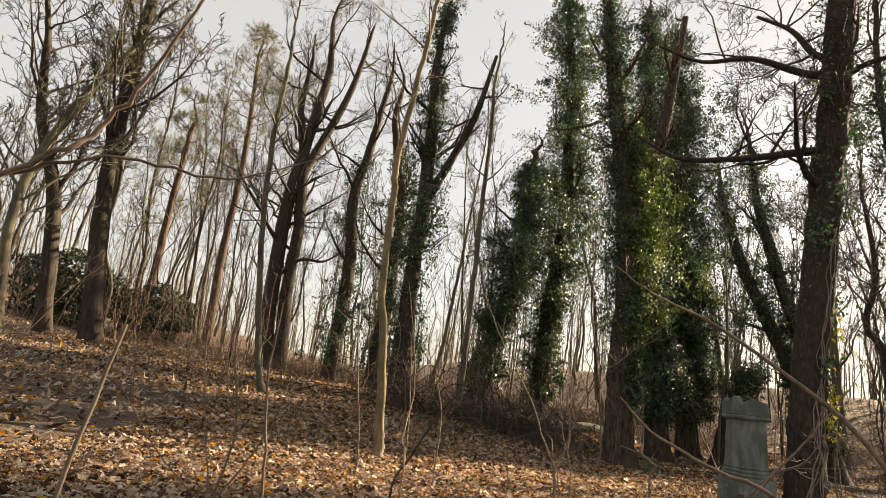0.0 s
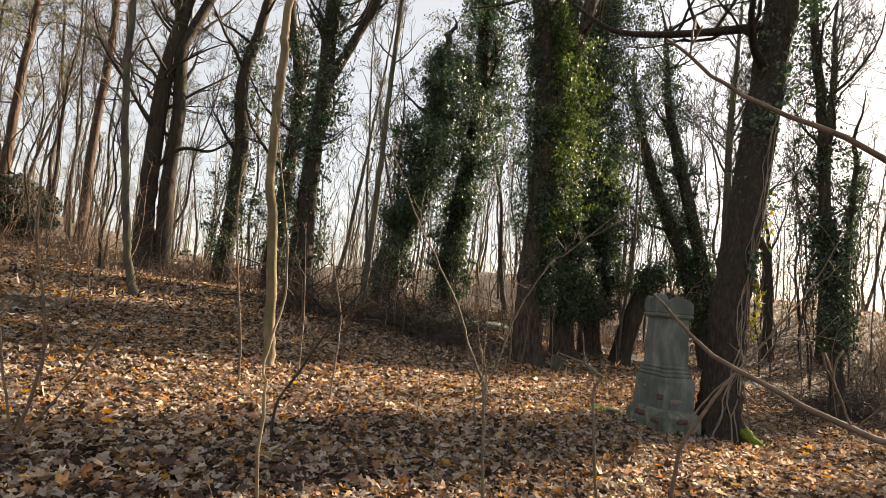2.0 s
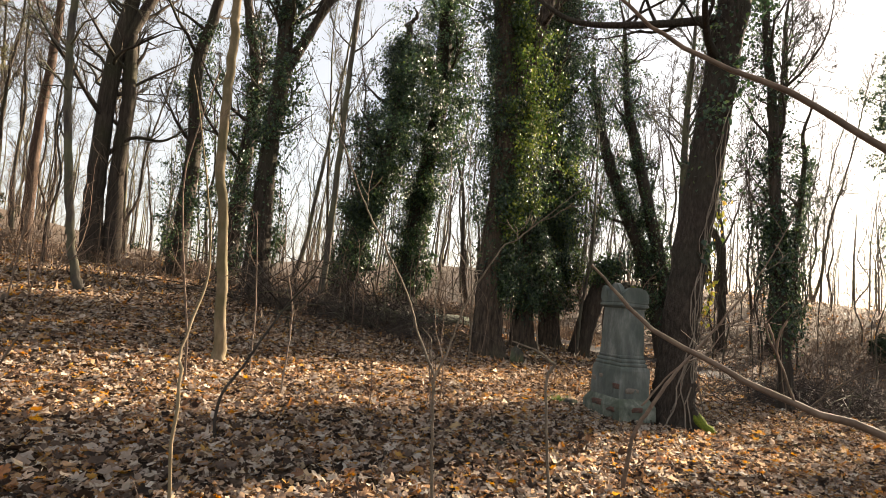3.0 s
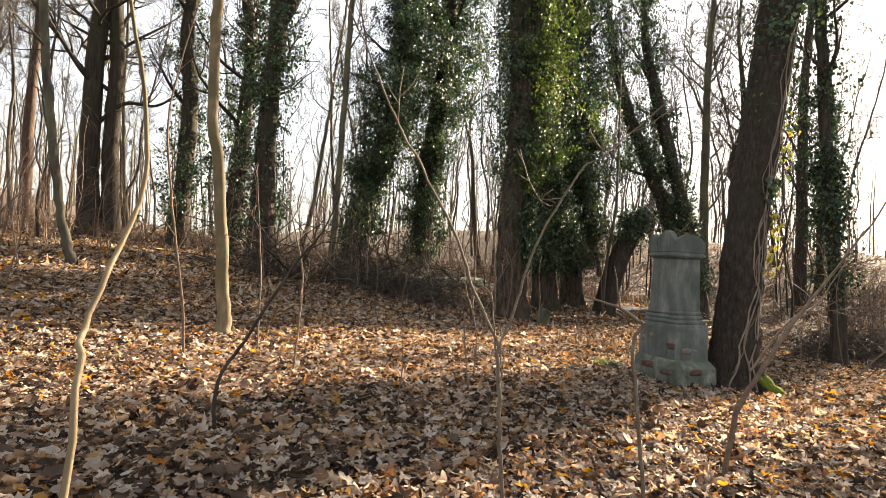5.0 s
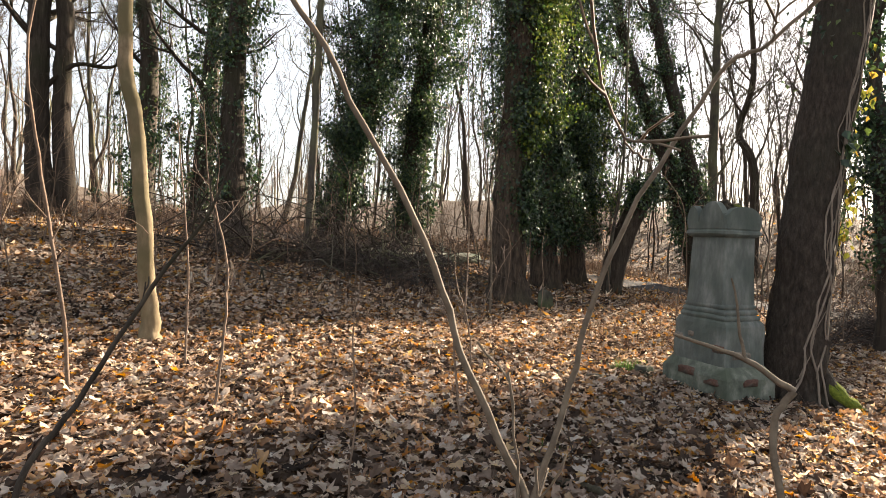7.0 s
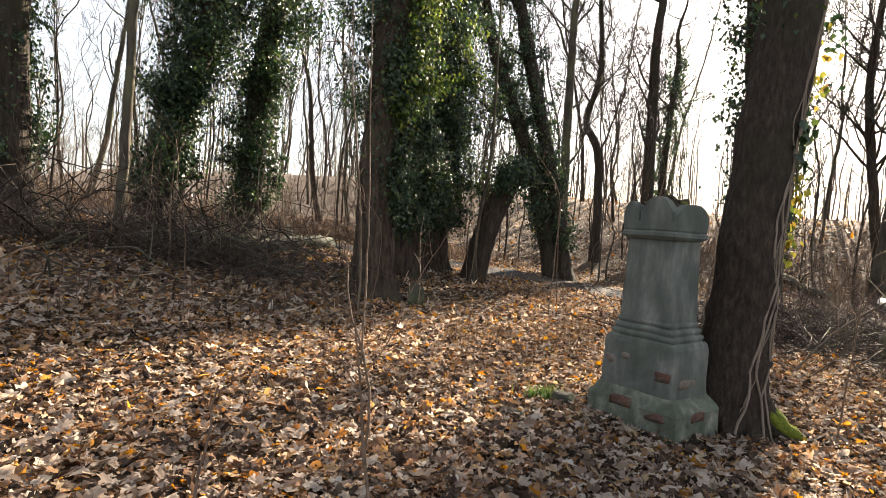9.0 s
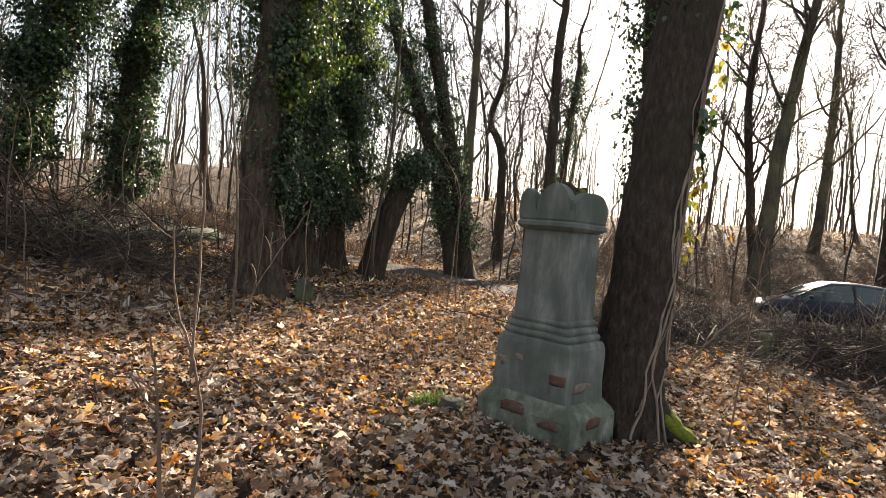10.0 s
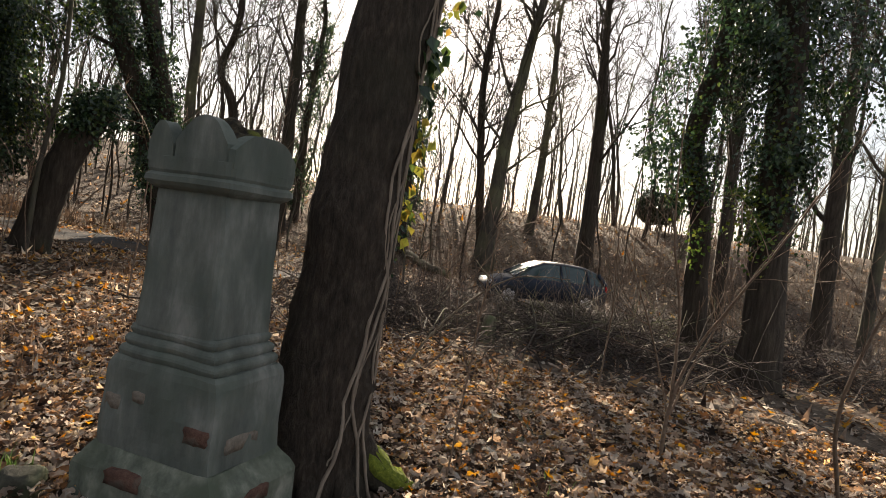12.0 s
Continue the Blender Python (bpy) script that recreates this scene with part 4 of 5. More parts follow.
sapling("thin upright brown sapling in the leaf litter", [[(2.0, 8.6, 0, 0.009), (1.97, 8.76, 0.47, 0.008), (1.95, 8.82, 0.82, 0.005), (1.9, 8.8, 1.1, 0.003)]], TWIG, 7, 2, 0.2)
sapling("snapped sapling with a bent pale top", [[(2.3, 5.95, 0, 0.012), (2.26, 6.0, 0.54, 0.011), (2.27, 6.09, 0.86, 0.011), (2.33, 6.08, 0.98, 0.011)], [(2.33, 6.08, 0.98, 0.011), (2.22, 6.16, 1.06, 0.009), (2.05, 6.28, 1.12, 0.005)], [(2.22, 6.16, 1.06, 0.006), (2.19, 6.2, 1.31, 0.003)]], TWIG_PALE, 8, 0)
sapling("mossy leaning sapling in the litter", [[(3.1, 6.35, 0, 0.019), (3.1, 6.25, 0.42, 0.017), (3.2, 6.2, 0.66, 0.016), (3.42, 6.2, 0.97, 0.014), (3.7, 6.28, 1.2, 0.011), (3.96, 6.3, 1.48, 0.009), (4.26, 6.3, 1.84, 0.006), (4.6, 6.3, 2.4, 0.003)], [(3.12, 6.17, 0.7, 0.009), (3.5, 6.3, 1.0, 0.007), (3.95, 6.5, 1.15, 0.005), (4.3, 6.6, 1.5, 0.003)]], TWIG, 9, 6, 0.5)
sapling("forked dark sapling in the litter", [[(2.3, 9.6, 0, 0.0095), (2.33, 9.62, 0.4, 0.0088), (2.28, 9.65, 0.72, 0.0078), (2.2, 9.7, 1.0, 0.0054), (2.17, 9.72, 1.35, 0.0027)], [(2.3, 9.64, 0.6, 0.0061), (2.42, 9.6, 0.8, 0.0041), (2.55, 9.55, 1.15, 0.003), (2.75, 9.5, 1.5, 0.0018)], [(2.27, 9.64, 0.66, 0.0068), (2.3, 9.72, 1.3, 0.0054), (2.28, 9.75, 2.2, 0.0041), (2.2, 9.7, 3.6, 0.0020)]], TWIG, 10, 3, 0.3)
sapling("pale crooked stem before an ivy-hung trunk", [[(4.02, 14.4, 0, 0.019), (4.04, 14.45, 0.8, 0.018), (4.0, 14.5, 1.7, 0.016), (3.85, 14.4, 2.6, 0.013), (3.7, 14.3, 3.6, 0.010), (3.6, 14.2, 5.5, 0.005)]], TWIG_PALE, 12, 6, 0.8)
sapling("thin tree stem beside a broken trunk", [[(8.85, 19.2, 0, 0.0480), (8.95, 19.25, 1.6, 0.0440), (9.15, 19.2, 3.3, 0.0400), (9.1, 19.1, 5.6, 0.0320), (9.0, 19.0, 8.5, 0.0160)]], BARK_GREY, 13, 10, 1.4, name="slender_tree", category="tree")
sapling("many-stemmed sapling with long arching shoots", [[(8.5, 8.08, -0.3, 0.0186), (8.48, 8.05, 0.25, 0.0161), (8.5, 7.9, 0.8, 0.0124), (8.3, 7.4, 1.74, 0.0081), (7.95, 6.98, 2.65, 0.0043)], [(8.48, 8.05, 0.2, 0.0149), (8.55, 8.1, 1.02, 0.0124), (8.52, 8.25, 1.9, 0.0087), (8.5, 8.3, 3.2, 0.0037)], [(8.5, 8.05, 0.15, 0.0112), (8.75, 7.9, 0.7, 0.0087), (8.95, 7.6, 1.4, 0.0062), (9.0, 7.2, 2.2, 0.0031)], [(8.48, 8.08, 0.2, 0.0093), (8.35, 8.3, 0.9, 0.0074), (8.2, 8.6, 1.6, 0.0037)]], TWIG, 14, 6, 0.8)
sapling("dark leaning bare sapling stem in the litter", [[(8.3, 6.75, -0.25, 0.0154), (8.15, 6.9, 0.45, 0.0140), (8.1, 6.8, 1.1, 0.0112), (8.0, 6.6, 1.7, 0.0070), (7.9, 6.3, 2.5, 0.0035)]], TWIG, 15, 5, 0.6)
sapling("pale arching bramble shoot", [[(6.9, 6.5, -0.2, 0.0066), (6.6, 6.75, 0.35, 0.0060), (6.65, 6.6, 0.85, 0.0054), (6.8, 6.3, 1.4, 0.0036), (7.2, 6.0, 1.75, 0.0018)]], TWIG_PALE, 16, 3, 0.4)
sapling("long pale shoot arching over the brush", [[(9.35, 11.3, -0.3, 0.018), (9.8, 11.1, 0.2, 0.016), (10.24, 10.77, 0.68, 0.013), (10.45, 10.33, 0.98, 0.01), (10.66, 9.71, 1.04, 0.005)]], TWIG_PALE, 17, 4, 0.5)
sapling("bare shoot at the foot of a leaning trunk", [[(6.5, 9.15, -0.15, 0.008), (6.52, 9.1, 0.5, 0.007), (6.5, 9.05, 1.1, 0.005), (6.5, 9.0, 1.6, 0.003)]], TWIG, 18, 4, 0.35)
sapling("thin sapling with many bare stems", [[(-1.8, 6.4, 0.1, 0.014), (-1.64, 6.3, 0.88, 0.012), (-1.76, 6.2, 1.69, 0.009), (-1.71, 6.1, 2.7, 0.004)], [(-1.78, 6.38, 0.15, 0.010), (-2.0, 6.45, 0.9, 0.008), (-2.2, 6.5, 1.8, 0.004)], [(-1.75, 6.38, 0.2, 0.010), (-1.4, 6.4, 0.8, 0.008), (-1.1, 6.4, 1.6, 0.004)], [(-1.8, 6.4, 0.1, 0.008), (-2.35, 6.3, 0.6, 0.006), (-2.8, 6.2, 1.2, 0.003)]], TWIG, 19, 5, 0.6)
sapling("pale thin bare stem in the leaf litter", [[(-0.56, 1.62, 0.1, 0.007), (-0.54, 1.64, 0.6, 0.0065), (-0.52, 1.66, 1.13, 0.006), (-0.48, 1.71, 1.51, 0.004)]], TWIG_PALE, 20, 0)
sapling("pale thin bare stem in the leaf litter", [[(-0.5, 3.3, 0.1, 0.008), (-0.46, 3.1, 0.93, 0.007), (-0.5, 3.05, 1.34, 0.006), (-0.48, 3.0, 1.75, 0.003)]], TWIG_PALE, 21, 2, 0.25)
sapling("pale thin bare stem with a kinked top", [[(0.14, 3.86, 0.1, 0.007), (0.11, 3.92, 0.98, 0.006), (0.08, 4.06, 1.15, 0.0055), (0.11, 4.22, 1.4, 0.005), (0.08, 4.2, 1.68, 0.004), (0.0, 4.1, 2.1, 0.0015)]], BARK_PALE, 24, 0)
sapling("sapling with long branches crossing the path edge", [[(-1.3, 1.35, 0.1, 0.0099), (-1.1, 1.3, 0.9, 0.0087), (-0.85, 1.25, 1.5, 0.0068), (-0.5, 1.3, 1.75, 0.0056), (-0.42, 1.34, 1.84, 0.0050), (-0.33, 1.32, 1.97, 0.0037), (-0.24, 1.28, 2.14, 0.0025)], [(-0.7, 1.27, 1.66, 0.0043), (-0.53, 1.3, 1.73, 0.0037), (-0.38, 1.37, 1.8, 0.0031), (-0.21, 1.46, 1.81, 0.0025), (-0.04, 1.5, 1.89, 0.0012)]], TWIG, 22, 0)
sapling("sapling with two long bare branches", [[(2.1, 2.5, 0.05, 0.0144), (2.0, 2.55, 0.7, 0.0128), (1.7, 2.78, 1.12, 0.0096), (1.43, 2.98, 1.25, 0.0072), (1.25, 3.13, 1.36, 0.0056), (1.13, 3.22, 1.5, 0.0032)], [(2.05, 2.52, 0.5, 0.0112), (1.95, 2.6, 1.3, 0.0096), (1.5, 2.84, 1.78, 0.0072), (1.2, 3.0, 1.97, 0.0048), (1.03, 3.05, 2.1, 0.0032)]], TWIG, 23, 1, 0.2)

stem_kinds = []
for k in range(5):
    r = np.random.default_rng(300 + k)
    h = r.uniform(0.9, 2.6)
    root = sapling("thin leafless sapling in the leaf litter", [[(300, 300, g(300, 300), 0.010), (300 + r.normal(0, 0.06), 300 + r.normal(0, 0.06), g(300, 300) + h * 0.4, 0.008), (300 + r.normal(0, 0.15), 300 + r.normal(0, 0.15), g(300, 300) + h * 0.75, 0.006), (300 + r.normal(0, 0.2), 300 + r.normal(0, 0.2), g(300, 300) + h, 0.003)]], TWIG, 60 + k, 4, 0.4)
    tagged(root, group="thin saplings in the litter")
    stem_kinds.append(root)
rng = np.random.default_rng(71)
made, used = 0, set()
while made < 90:
    x, y = rng.uniform(-9, 15), rng.uniform(8.2, 22)
    if (0.8 < x < 7 and 8 < y < 13.5) or (-3 < x < 0.8 and y < 11) or (x > 9 and y < 9) or not clear(x, y, 0.45):
        continue
    if y < 12 and rng.random() < 0.6:
        continue
    taken.append((x, y))
    k = int(rng.integers(5))
    s = rng.uniform(0.7, 1.5)
    m = Matrix.Translation((x, y, g(x, y) - 0.03)) @ Matrix.Rotation(rng.uniform(0, 6.28), 4, 'Z') @ Matrix.Scale(s, 4)
    if k in used:
        copy_thing(stem_kinds[k], m).scale = (s, s, s)
    else:
        stem_kinds[k].matrix_basis = m
        used.add(k)
    made += 1


# ---- undergrowth ----
def tangle(name, label, spots, count, length, height, mat, seed, r=(0.003, 0.009), category="brush"):
    """Arching bare stems thrown over one another."""
    rng = np.random.default_rng(seed)
    a = Acc()
    for _ in range(count):
        x0, y0, rx, ry = spots[rng.integers(len(spots))]
        x, y = rng.normal(x0, rx * 0.5), rng.normal(y0, ry * 0.5)
        if min(np.hypot(LANE[:, 0] - x, LANE[:, 1] - y)) < 1.5:
            continue
        z, az, ln, h = g(x, y), rng.uniform(0, 6.283), length * rng.uniform(0.4, 1.4), height * rng.random() ** 1.3
        f = np.linspace(0, 1, 6)
        p = np.stack([x + math.cos(az) * ln * f, y + math.sin(az) * ln * f, z - 0.02 + h * np.sin(np.pi * (0.08 + 0.8 * f))], -1)
        p += rng.normal(0, 0.05, p.shape) * length * 0.5
        q = rng.uniform(*r)
        tube(a, p, q * (1 - 0.7 * f), 3)
        for _ in range(2):
            i = rng.integers(1, 5)
            d = rng.standard_normal(3) * 0.25 * length + np.array([0, 0, 0.1])
            tube(a, [p[i], p[i] + d * 0.5 + rng.normal(0, 0.03, 3), p[i] + d], (q * 0.6, q * 0.45, q * 0.25), 3)
    return tagged(part(name, a, mat), label, category, kind="stuff")


tangle("brush_pile", "dark tangle of brambles and fallen twigs", [(15.5, 11.5, 4.5, 3.2), (17, 9.5, 3.2, 2.6), (14.2, 9.9, 2.2, 1.8), (12.5, 13.5, 2.6, 2), (17.5, 6.5, 2.6, 2.6), (14.3, 15.0, 2.6, 2)], 2500, 1.8, 0.66, BRACKEN, 41, (0.005, 0.016))
tangle("brush_pile", "low dark brushwood round the ivy-clad trees", [(1.5, 18.6, 2.4, 1.4), (3.2, 19.5, 2, 1.2), (-0.5, 18.8, 1.5, 1), (2.8, 17.2, 1.6, 0.9)], 800, 1.4, 0.75, BRACKEN, 42, (0.003, 0.012))
tangle("brush_pile", "dark dead boughs leaning through the brushwood", [(1.2, 18.4, 2.2, 1.2), (2.6, 18.9, 1.6, 1.0), (-0.6, 18.9, 1.6, 1.0)], 110, 2.6, 1.5, BARK, 142, (0.01, 0.028))
tangle("undergrowth", "brown bramble undergrowth on the bank beyond the lane", [(27, 18, 5, 5), (30, 12, 5, 5), (24, 24, 5, 4), (21, 29, 6, 4), (28, 6, 5, 4), (34, 20, 6, 6), (12, 30, 6, 4), (24, 1, 4, 4)], 2600, 1.6, 0.8, BRACKEN, 43, (0.005, 0.014), "undergrowth")
tangle("undergrowth", "thin brown undergrowth across the rise", [(-6, 24, 5, 4), (0, 26, 5, 3), (-12, 26, 5, 5), (7, 27, 4, 2.5), (4, 29, 5, 3), (-3, 31, 6, 3)], 1700, 1.3, 0.8, STRAW, 44, (0.004, 0.012), "undergrowth")
tangle("brush_pile", "thicker dead sticks thrown on the brush", [(15.5, 11.3, 3, 2), (16.5, 9.8, 2.5, 2), (14.8, 10.2, 1.3, 1.2), (2, 18.8, 2.4, 1.4)], 260, 2.4, 0.7, BARK_GREY, 141, (0.012, 0.03))
tangle("twig_litter", "fallen twigs lying over the leaf litter", [(2, 9, 8, 6), (8, 10, 6, 4), (-2, 12, 6, 5), (10, 15, 5, 4)], 420, 0.6, 0.06, TWIG, 45, (0.002, 0.006), "twigs")


def stalks(name, label, spots, count, height, mat, seed, width=0.006, category="grass"):
    rng = np.random.default_rng(seed)
    a = Acc()
    n = count
    s = np.array(spots)[rng.integers(len(spots), size=n)]
    x, y = rng.normal(s[:, 0], s[:, 2] * 0.5), rng.normal(s[:, 1], s[:, 3] * 0.5)
    z = gz(x, y) - 0.02
    h = height * rng.uniform(0.4, 1.2, n)
    az = rng.uniform(0, 6.283, n)
    bend = rng.uniform(0.05, 0.5, n) * h
    side = np.stack([-np.sin(az), np.cos(az), np.zeros(n)], -1) * width
    b = np.stack([x, y, z], -1)
    m = b + np.stack([np.cos(az) * bend * 0.3, np.sin(az) * bend * 0.3, h * 0.6], -1)
    t = b + np.stack([np.cos(az) * bend, np.sin(az) * bend, h], -1)
    v = np.stack([b - side, b + side, m + side * 0.8, m - side * 0.8, t], 1).reshape(-1, 3)
    i = np.arange(n)[:, None] * 5
    a.add(v, i + np.array([[0, 1, 2, 3]]), i + np.array([[3, 2, 4]]))
    return tagged(part(name, a, mat, smooth=False), label, category, kind="stuff")


stalks("dry_grass", "tall rust-brown dry grass behind the ivy-clad trees", [(8, 27, 4, 2), (12, 26.5, 4, 2), (3, 28.5, 5, 2), (24, 20, 4, 5), (29, 15, 5, 6), (27, 25, 5, 4), (33, 10, 5, 5), (-6, 27, 6, 3), (38, 18, 6, 8)], 13000, 0.42, STRAW, 46, 0.008)
stalks("dry_grass", "sparse dry stalks among the leaves", [(3.2, 15.0, 1.6, 1.2), (0.5, 14.5, 3, 2), (6.5, 13, 2, 1.5), (9.5, 17, 2, 2)], 700, 0.5, STRAW, 47, 0.004)
stalks("grass_tuft", "fresh green grass tuft beside the pillar", [(4.47, 10.66, 0.2, 0.12)], 260, 0.17, GRASS, 48, 0.004)
stalks("grass_tuft", "small green shoots in the leaf litter", [(6.9, 8.6, 0.3, 0.2), (2.6, 8.3, 0.3, 0.2), (0.8, 12.5, 0.5, 0.4)], 60, 0.1, GRASS, 49, 0.006)


# ---- fallen wood and stones ----
LOG_BARK = surface("log_bark_algae", [(0.3, (0.06, 0.065, 0.05)), (0.55, (0.12, 0.13, 0.10)), (0.8, (0.19, 0.195, 0.16))], (10, 10, 4), 7, 0.9, 0.7, 0.02, (0.07, 0.10, 0.06), 1.2)


def log(label, p0, p1, r0, r1, mat, seed, name="fallen_log", stubs=3, lift=0.7):
    rng = np.random.default_rng(seed)
    base = np.array(p0, float)
    n = 9
    f = np.linspace(0, 1, n)[:, None]
    p = base + (np.array(p1, float) - base) * f
    p[:, 2] = gz(p[:, 0], p[:, 1]) + r0 * lift
    p += rng.normal(0, 0.02, p.shape)
    root = tagged(new(name), label, "log")
    root.location = base[0], base[1], g(base[0], base[1])
    o = np.array(root.location)
    a = Acc()
    rr = r0 + (r1 - r0) * f[:, 0]
    tube(a, np.vstack([p[:1] - 0.001, p, p[-1:] + 0.001]) - o, np.concatenate([[0.005], rr, [0.005]]), 10, 0.05, rng)
    part("trunk", a, mat, root)
    for _ in range(stubs):
        b = Acc()
        i = rng.integers(2, n - 1)
        grow(b, p[i] - o, rng.standard_normal(3) * np.array([1, 1, 0.3]) + np.array([0, 0, 0.5]), rng.uniform(0.4, 1.2), r1 * 0.4, 1, rng, 0.0, (0, 3, 0), 0.25)
        part("branch_stub", b, mat, root)
    return root


log("grey-green mossy fallen log among low brushwood", (1.3, 18.9, 0), (6.3, 22.9, 0), 0.19, 0.15, LOG_BARK, 1, lift=1.15, stubs=5)
log("grey fallen log on the bank", (24.6, 21.0, 0), (22.8, 17.8, 0), 0.2, 0.13, BARK_GREY, 2)
log("fallen branch before the brush pile", (14.8, 11.0, 0), (17.5, 10.4, 0), 0.09, 0.05, BARK_GREY, 3)
log("thin fallen branch before the brush pile", (13.6, 11.2, 0), (15.2, 9.8, 0), 0.06, 0.035, BARK, 4)
log("short rotten stick in the leaves", (3.85, 10.35, 0), (4.2, 10.15, 0), 0.035, 0.03, BARK_GREY, 5, "stick", 0)
log("dark fallen branch on the leaf litter", (1.5, 12.3, 0), (2.7, 12.0, 0), 0.025, 0.015, BARK, 6, "fallen_branch", 2)
log("dark fallen branch on the leaf litter", (2.6, 11.2, 0), (3.6, 11.5, 0), 0.02, 0.012, BARK, 7, "fallen_branch", 2)
log("thin fallen branch beside the leaning trunk", (6.6, 9.3, 0), (8.3, 8.9, 0), 0.03, 0.015, BARK_GREY, 8, "fallen_branch", 3)
log("rotten branch half buried in leaves", (2.1, 7.9, 0), (2.7, 7.3, 0), 0.025, 0.02, BARK, 9, "fallen_branch", 1)
log("thin fallen branch in the open litter", (-2.6, 12.8, 0), (-0.9, 13.6, 0), 0.035, 0.02, BARK, 10, "fallen_branch", 3)


def lump(name, label, x, y, size, mat, seed, category, squash=(1, 1, 1), sink=0.2, tilt=0.0):
    bm = bmesh.new()
    bmesh.ops.create_icosphere(bm, subdivisions=4, radius=1)
    for v in bm.verts:
        n = noise.fractal(v.co * 1.3 + Vector((seed, 0, 0)), 1.0, 2.0, 4)
        f = 1 + 0.22 * n
        c = v.co * f
        c = Vector((c.x, c.y, c.z - 0.35 * max(0.0, c.x)))
        v.co = Vector((max(-0.8, min(0.8, c.x)) * squash[0], max(-0.85, min(0.85, c.y)) * squash[1], max(-0.8, min(0.75, c.z)) * squash[2])) * size
    ob = tagged(part(name, bm, mat), label, category)
    ob.matrix_basis = pose(x, y, g(x, y) + size * squash[2] * (0.75 - sink), 0, tilt, 40)
    return ob


lump("boulder", "dark mossy stone leaning at the foot of a massive trunk", 5.72, 15.95, 0.36, ROCK, 3.0, "stone", (1.0, 0.3, 0.75), 0.3, 32)
# stone shape made up here, standing in for a dark hollow piece of log
lump("boulder", "small dark lump in place of a hollow log end", 4.6, 10.52, 0.11, ROCK, 6.0, "stone", (1.2, 1, 0.8))


def stub_post(x, y):
    """An old weathered stump post, mossy and broken at the top."""
    root = tagged(new("stump_post"), "short mossy weathered post stump", "post")
    root.location = (x, y, g(x, y))
    rng = np.random.default_rng(8)
    a = Acc()
    zs = np.array([-0.15, 0, 0.15, 0.3, 0.42, 0.47, 0.49])
    tube(a, np.stack([0.02 * zs, 0 * zs, zs], -1), (0.15, 0.14, 0.13, 0.125, 0.12, 0.10, 0.01), 12, 0.06, rng)
    part("post_body", a, surface("weathered_wood", [(0.3, (0.07, 0.07, 0.045)), (0.7, (0.17, 0.16, 0.11))], (18, 18, 3), 7, 0.95, 0.8, 0.02, (0.08, 0.11, 0.035), 4.0), root)


stub_post(12.47, 11.54)


# ---- the pillar ----
PC, PTURN = (5.07, 9.92), radians(7.5)


def loft(levels, seed, wear=0.006, per=16, bevel=0.012):
    """A square shaft through (half_x, half_y, z) levels, its corners rounded and its faces uneven."""
    bm = bmesh.new()
    rows = []
    for a, b, z in levels:
        ring = []
        for sx, sy, ex, ey in ((-1, -1, 1, -1), (1, -1, 1, 1), (1, 1, -1, 1), (-1, 1, -1, -1)):
            for k in range(per):
                f = k / per
                x, y = a * (sx + (ex - sx) * f), b * (sy + (ey - sy) * f)
                if k == 0:
                    x, y = x - sx * bevel * 0.6, y - sy * bevel * 0.6
                n = noise.noise_vector(Vector((x * 5 + seed, y * 5, z * 5))) * wear * 1.6 + noise.noise_vector(Vector((x * 22, y * 22 + seed, z * 22))) * wear * 0.5
                ring.append(bm.verts.new((x + n.x, y + n.y, z + n.z * 0.6)))
        rows.append(ring)
    k = len(rows[0])
    for r0, r1 in zip(rows, rows[1:]):
        for i in range(k):
            bm.faces.new((r0[i], r0[(i + 1) % k], r1[(i + 1) % k], r1[i]))
    bm.faces.new(rows[-1])
    bm.faces.new(rows[0][::-1])
    return bm


def steps(a0, b0, z0, a1, b1, z1, n=8):
    return [(a0 + (a1 - a0) * i / n, b0 + (b1 - b0) * i / n, z0 + (z1 - z0) * i / n) for i in range(n + 1)]


pillar = tagged(new("pillar"), "weathered cement-rendered brick pillar with a crenellated top beside a leaning trunk", "pillar")
pillar.matrix_basis = Matrix.Translation((PC[0], PC[1], 0.0)) @ Matrix.Rotation(PTURN, 4, 'Z')
part("plinth", loft(steps(0.33, 0.452, -0.3, 0.318, 0.44, 0.13, 9) + steps(0.312, 0.432, 0.15, 0.266, 0.362, 0.235, 4), 1.0, 0.014), RENDER_LOW, pillar, "green-stained render with bare bricks", smooth=False)
part("pedestal", loft(steps(0.262, 0.354, 0.22, 0.253, 0.336, 0.62, 9) + [(0.246, 0.325, 0.655), (0.235, 0.31, 0.675)], 2.0, 0.008), RENDERING, pillar, smooth=False)
mould = [(0.23, 0.3, 0.67)]
for k in range(3):
    z, o = 0.675 + 0.055 * k, 0.0
    sx, sy = 0.243 - 0.012 * k, 0.302 - 0.02 * k
    mould += [(sx - 0.007, sy - 0.007, z), (sx, sy, z + 0.014), (sx + 0.003, sy + 0.002, z + 0.026), (sx, sy, z + 0.038), (sx - 0.009, sy - 0.009, z + 0.05)]
part("moulding", loft(mould, 3.0, 0.006), RENDERING, pillar, "worn ribbed moulding", smooth=False)
part("shaft", loft(steps(0.213, 0.243, 0.83, 0.196, 0.222, 1.52, 14), 4.0, 0.006), RENDERING, pillar, smooth=False)
part("cornice", loft([(0.205, 0.232, 1.50), (0.228, 0.252, 1.515), (0.245, 0.268, 1.535), (0.243, 0.266, 1.56), (0.228, 0.25, 1.575), (0.236, 0.258, 1.59), (0.24, 0.262, 1.655)], 5.0, 0.005), RENDERING, pillar, smooth=False)


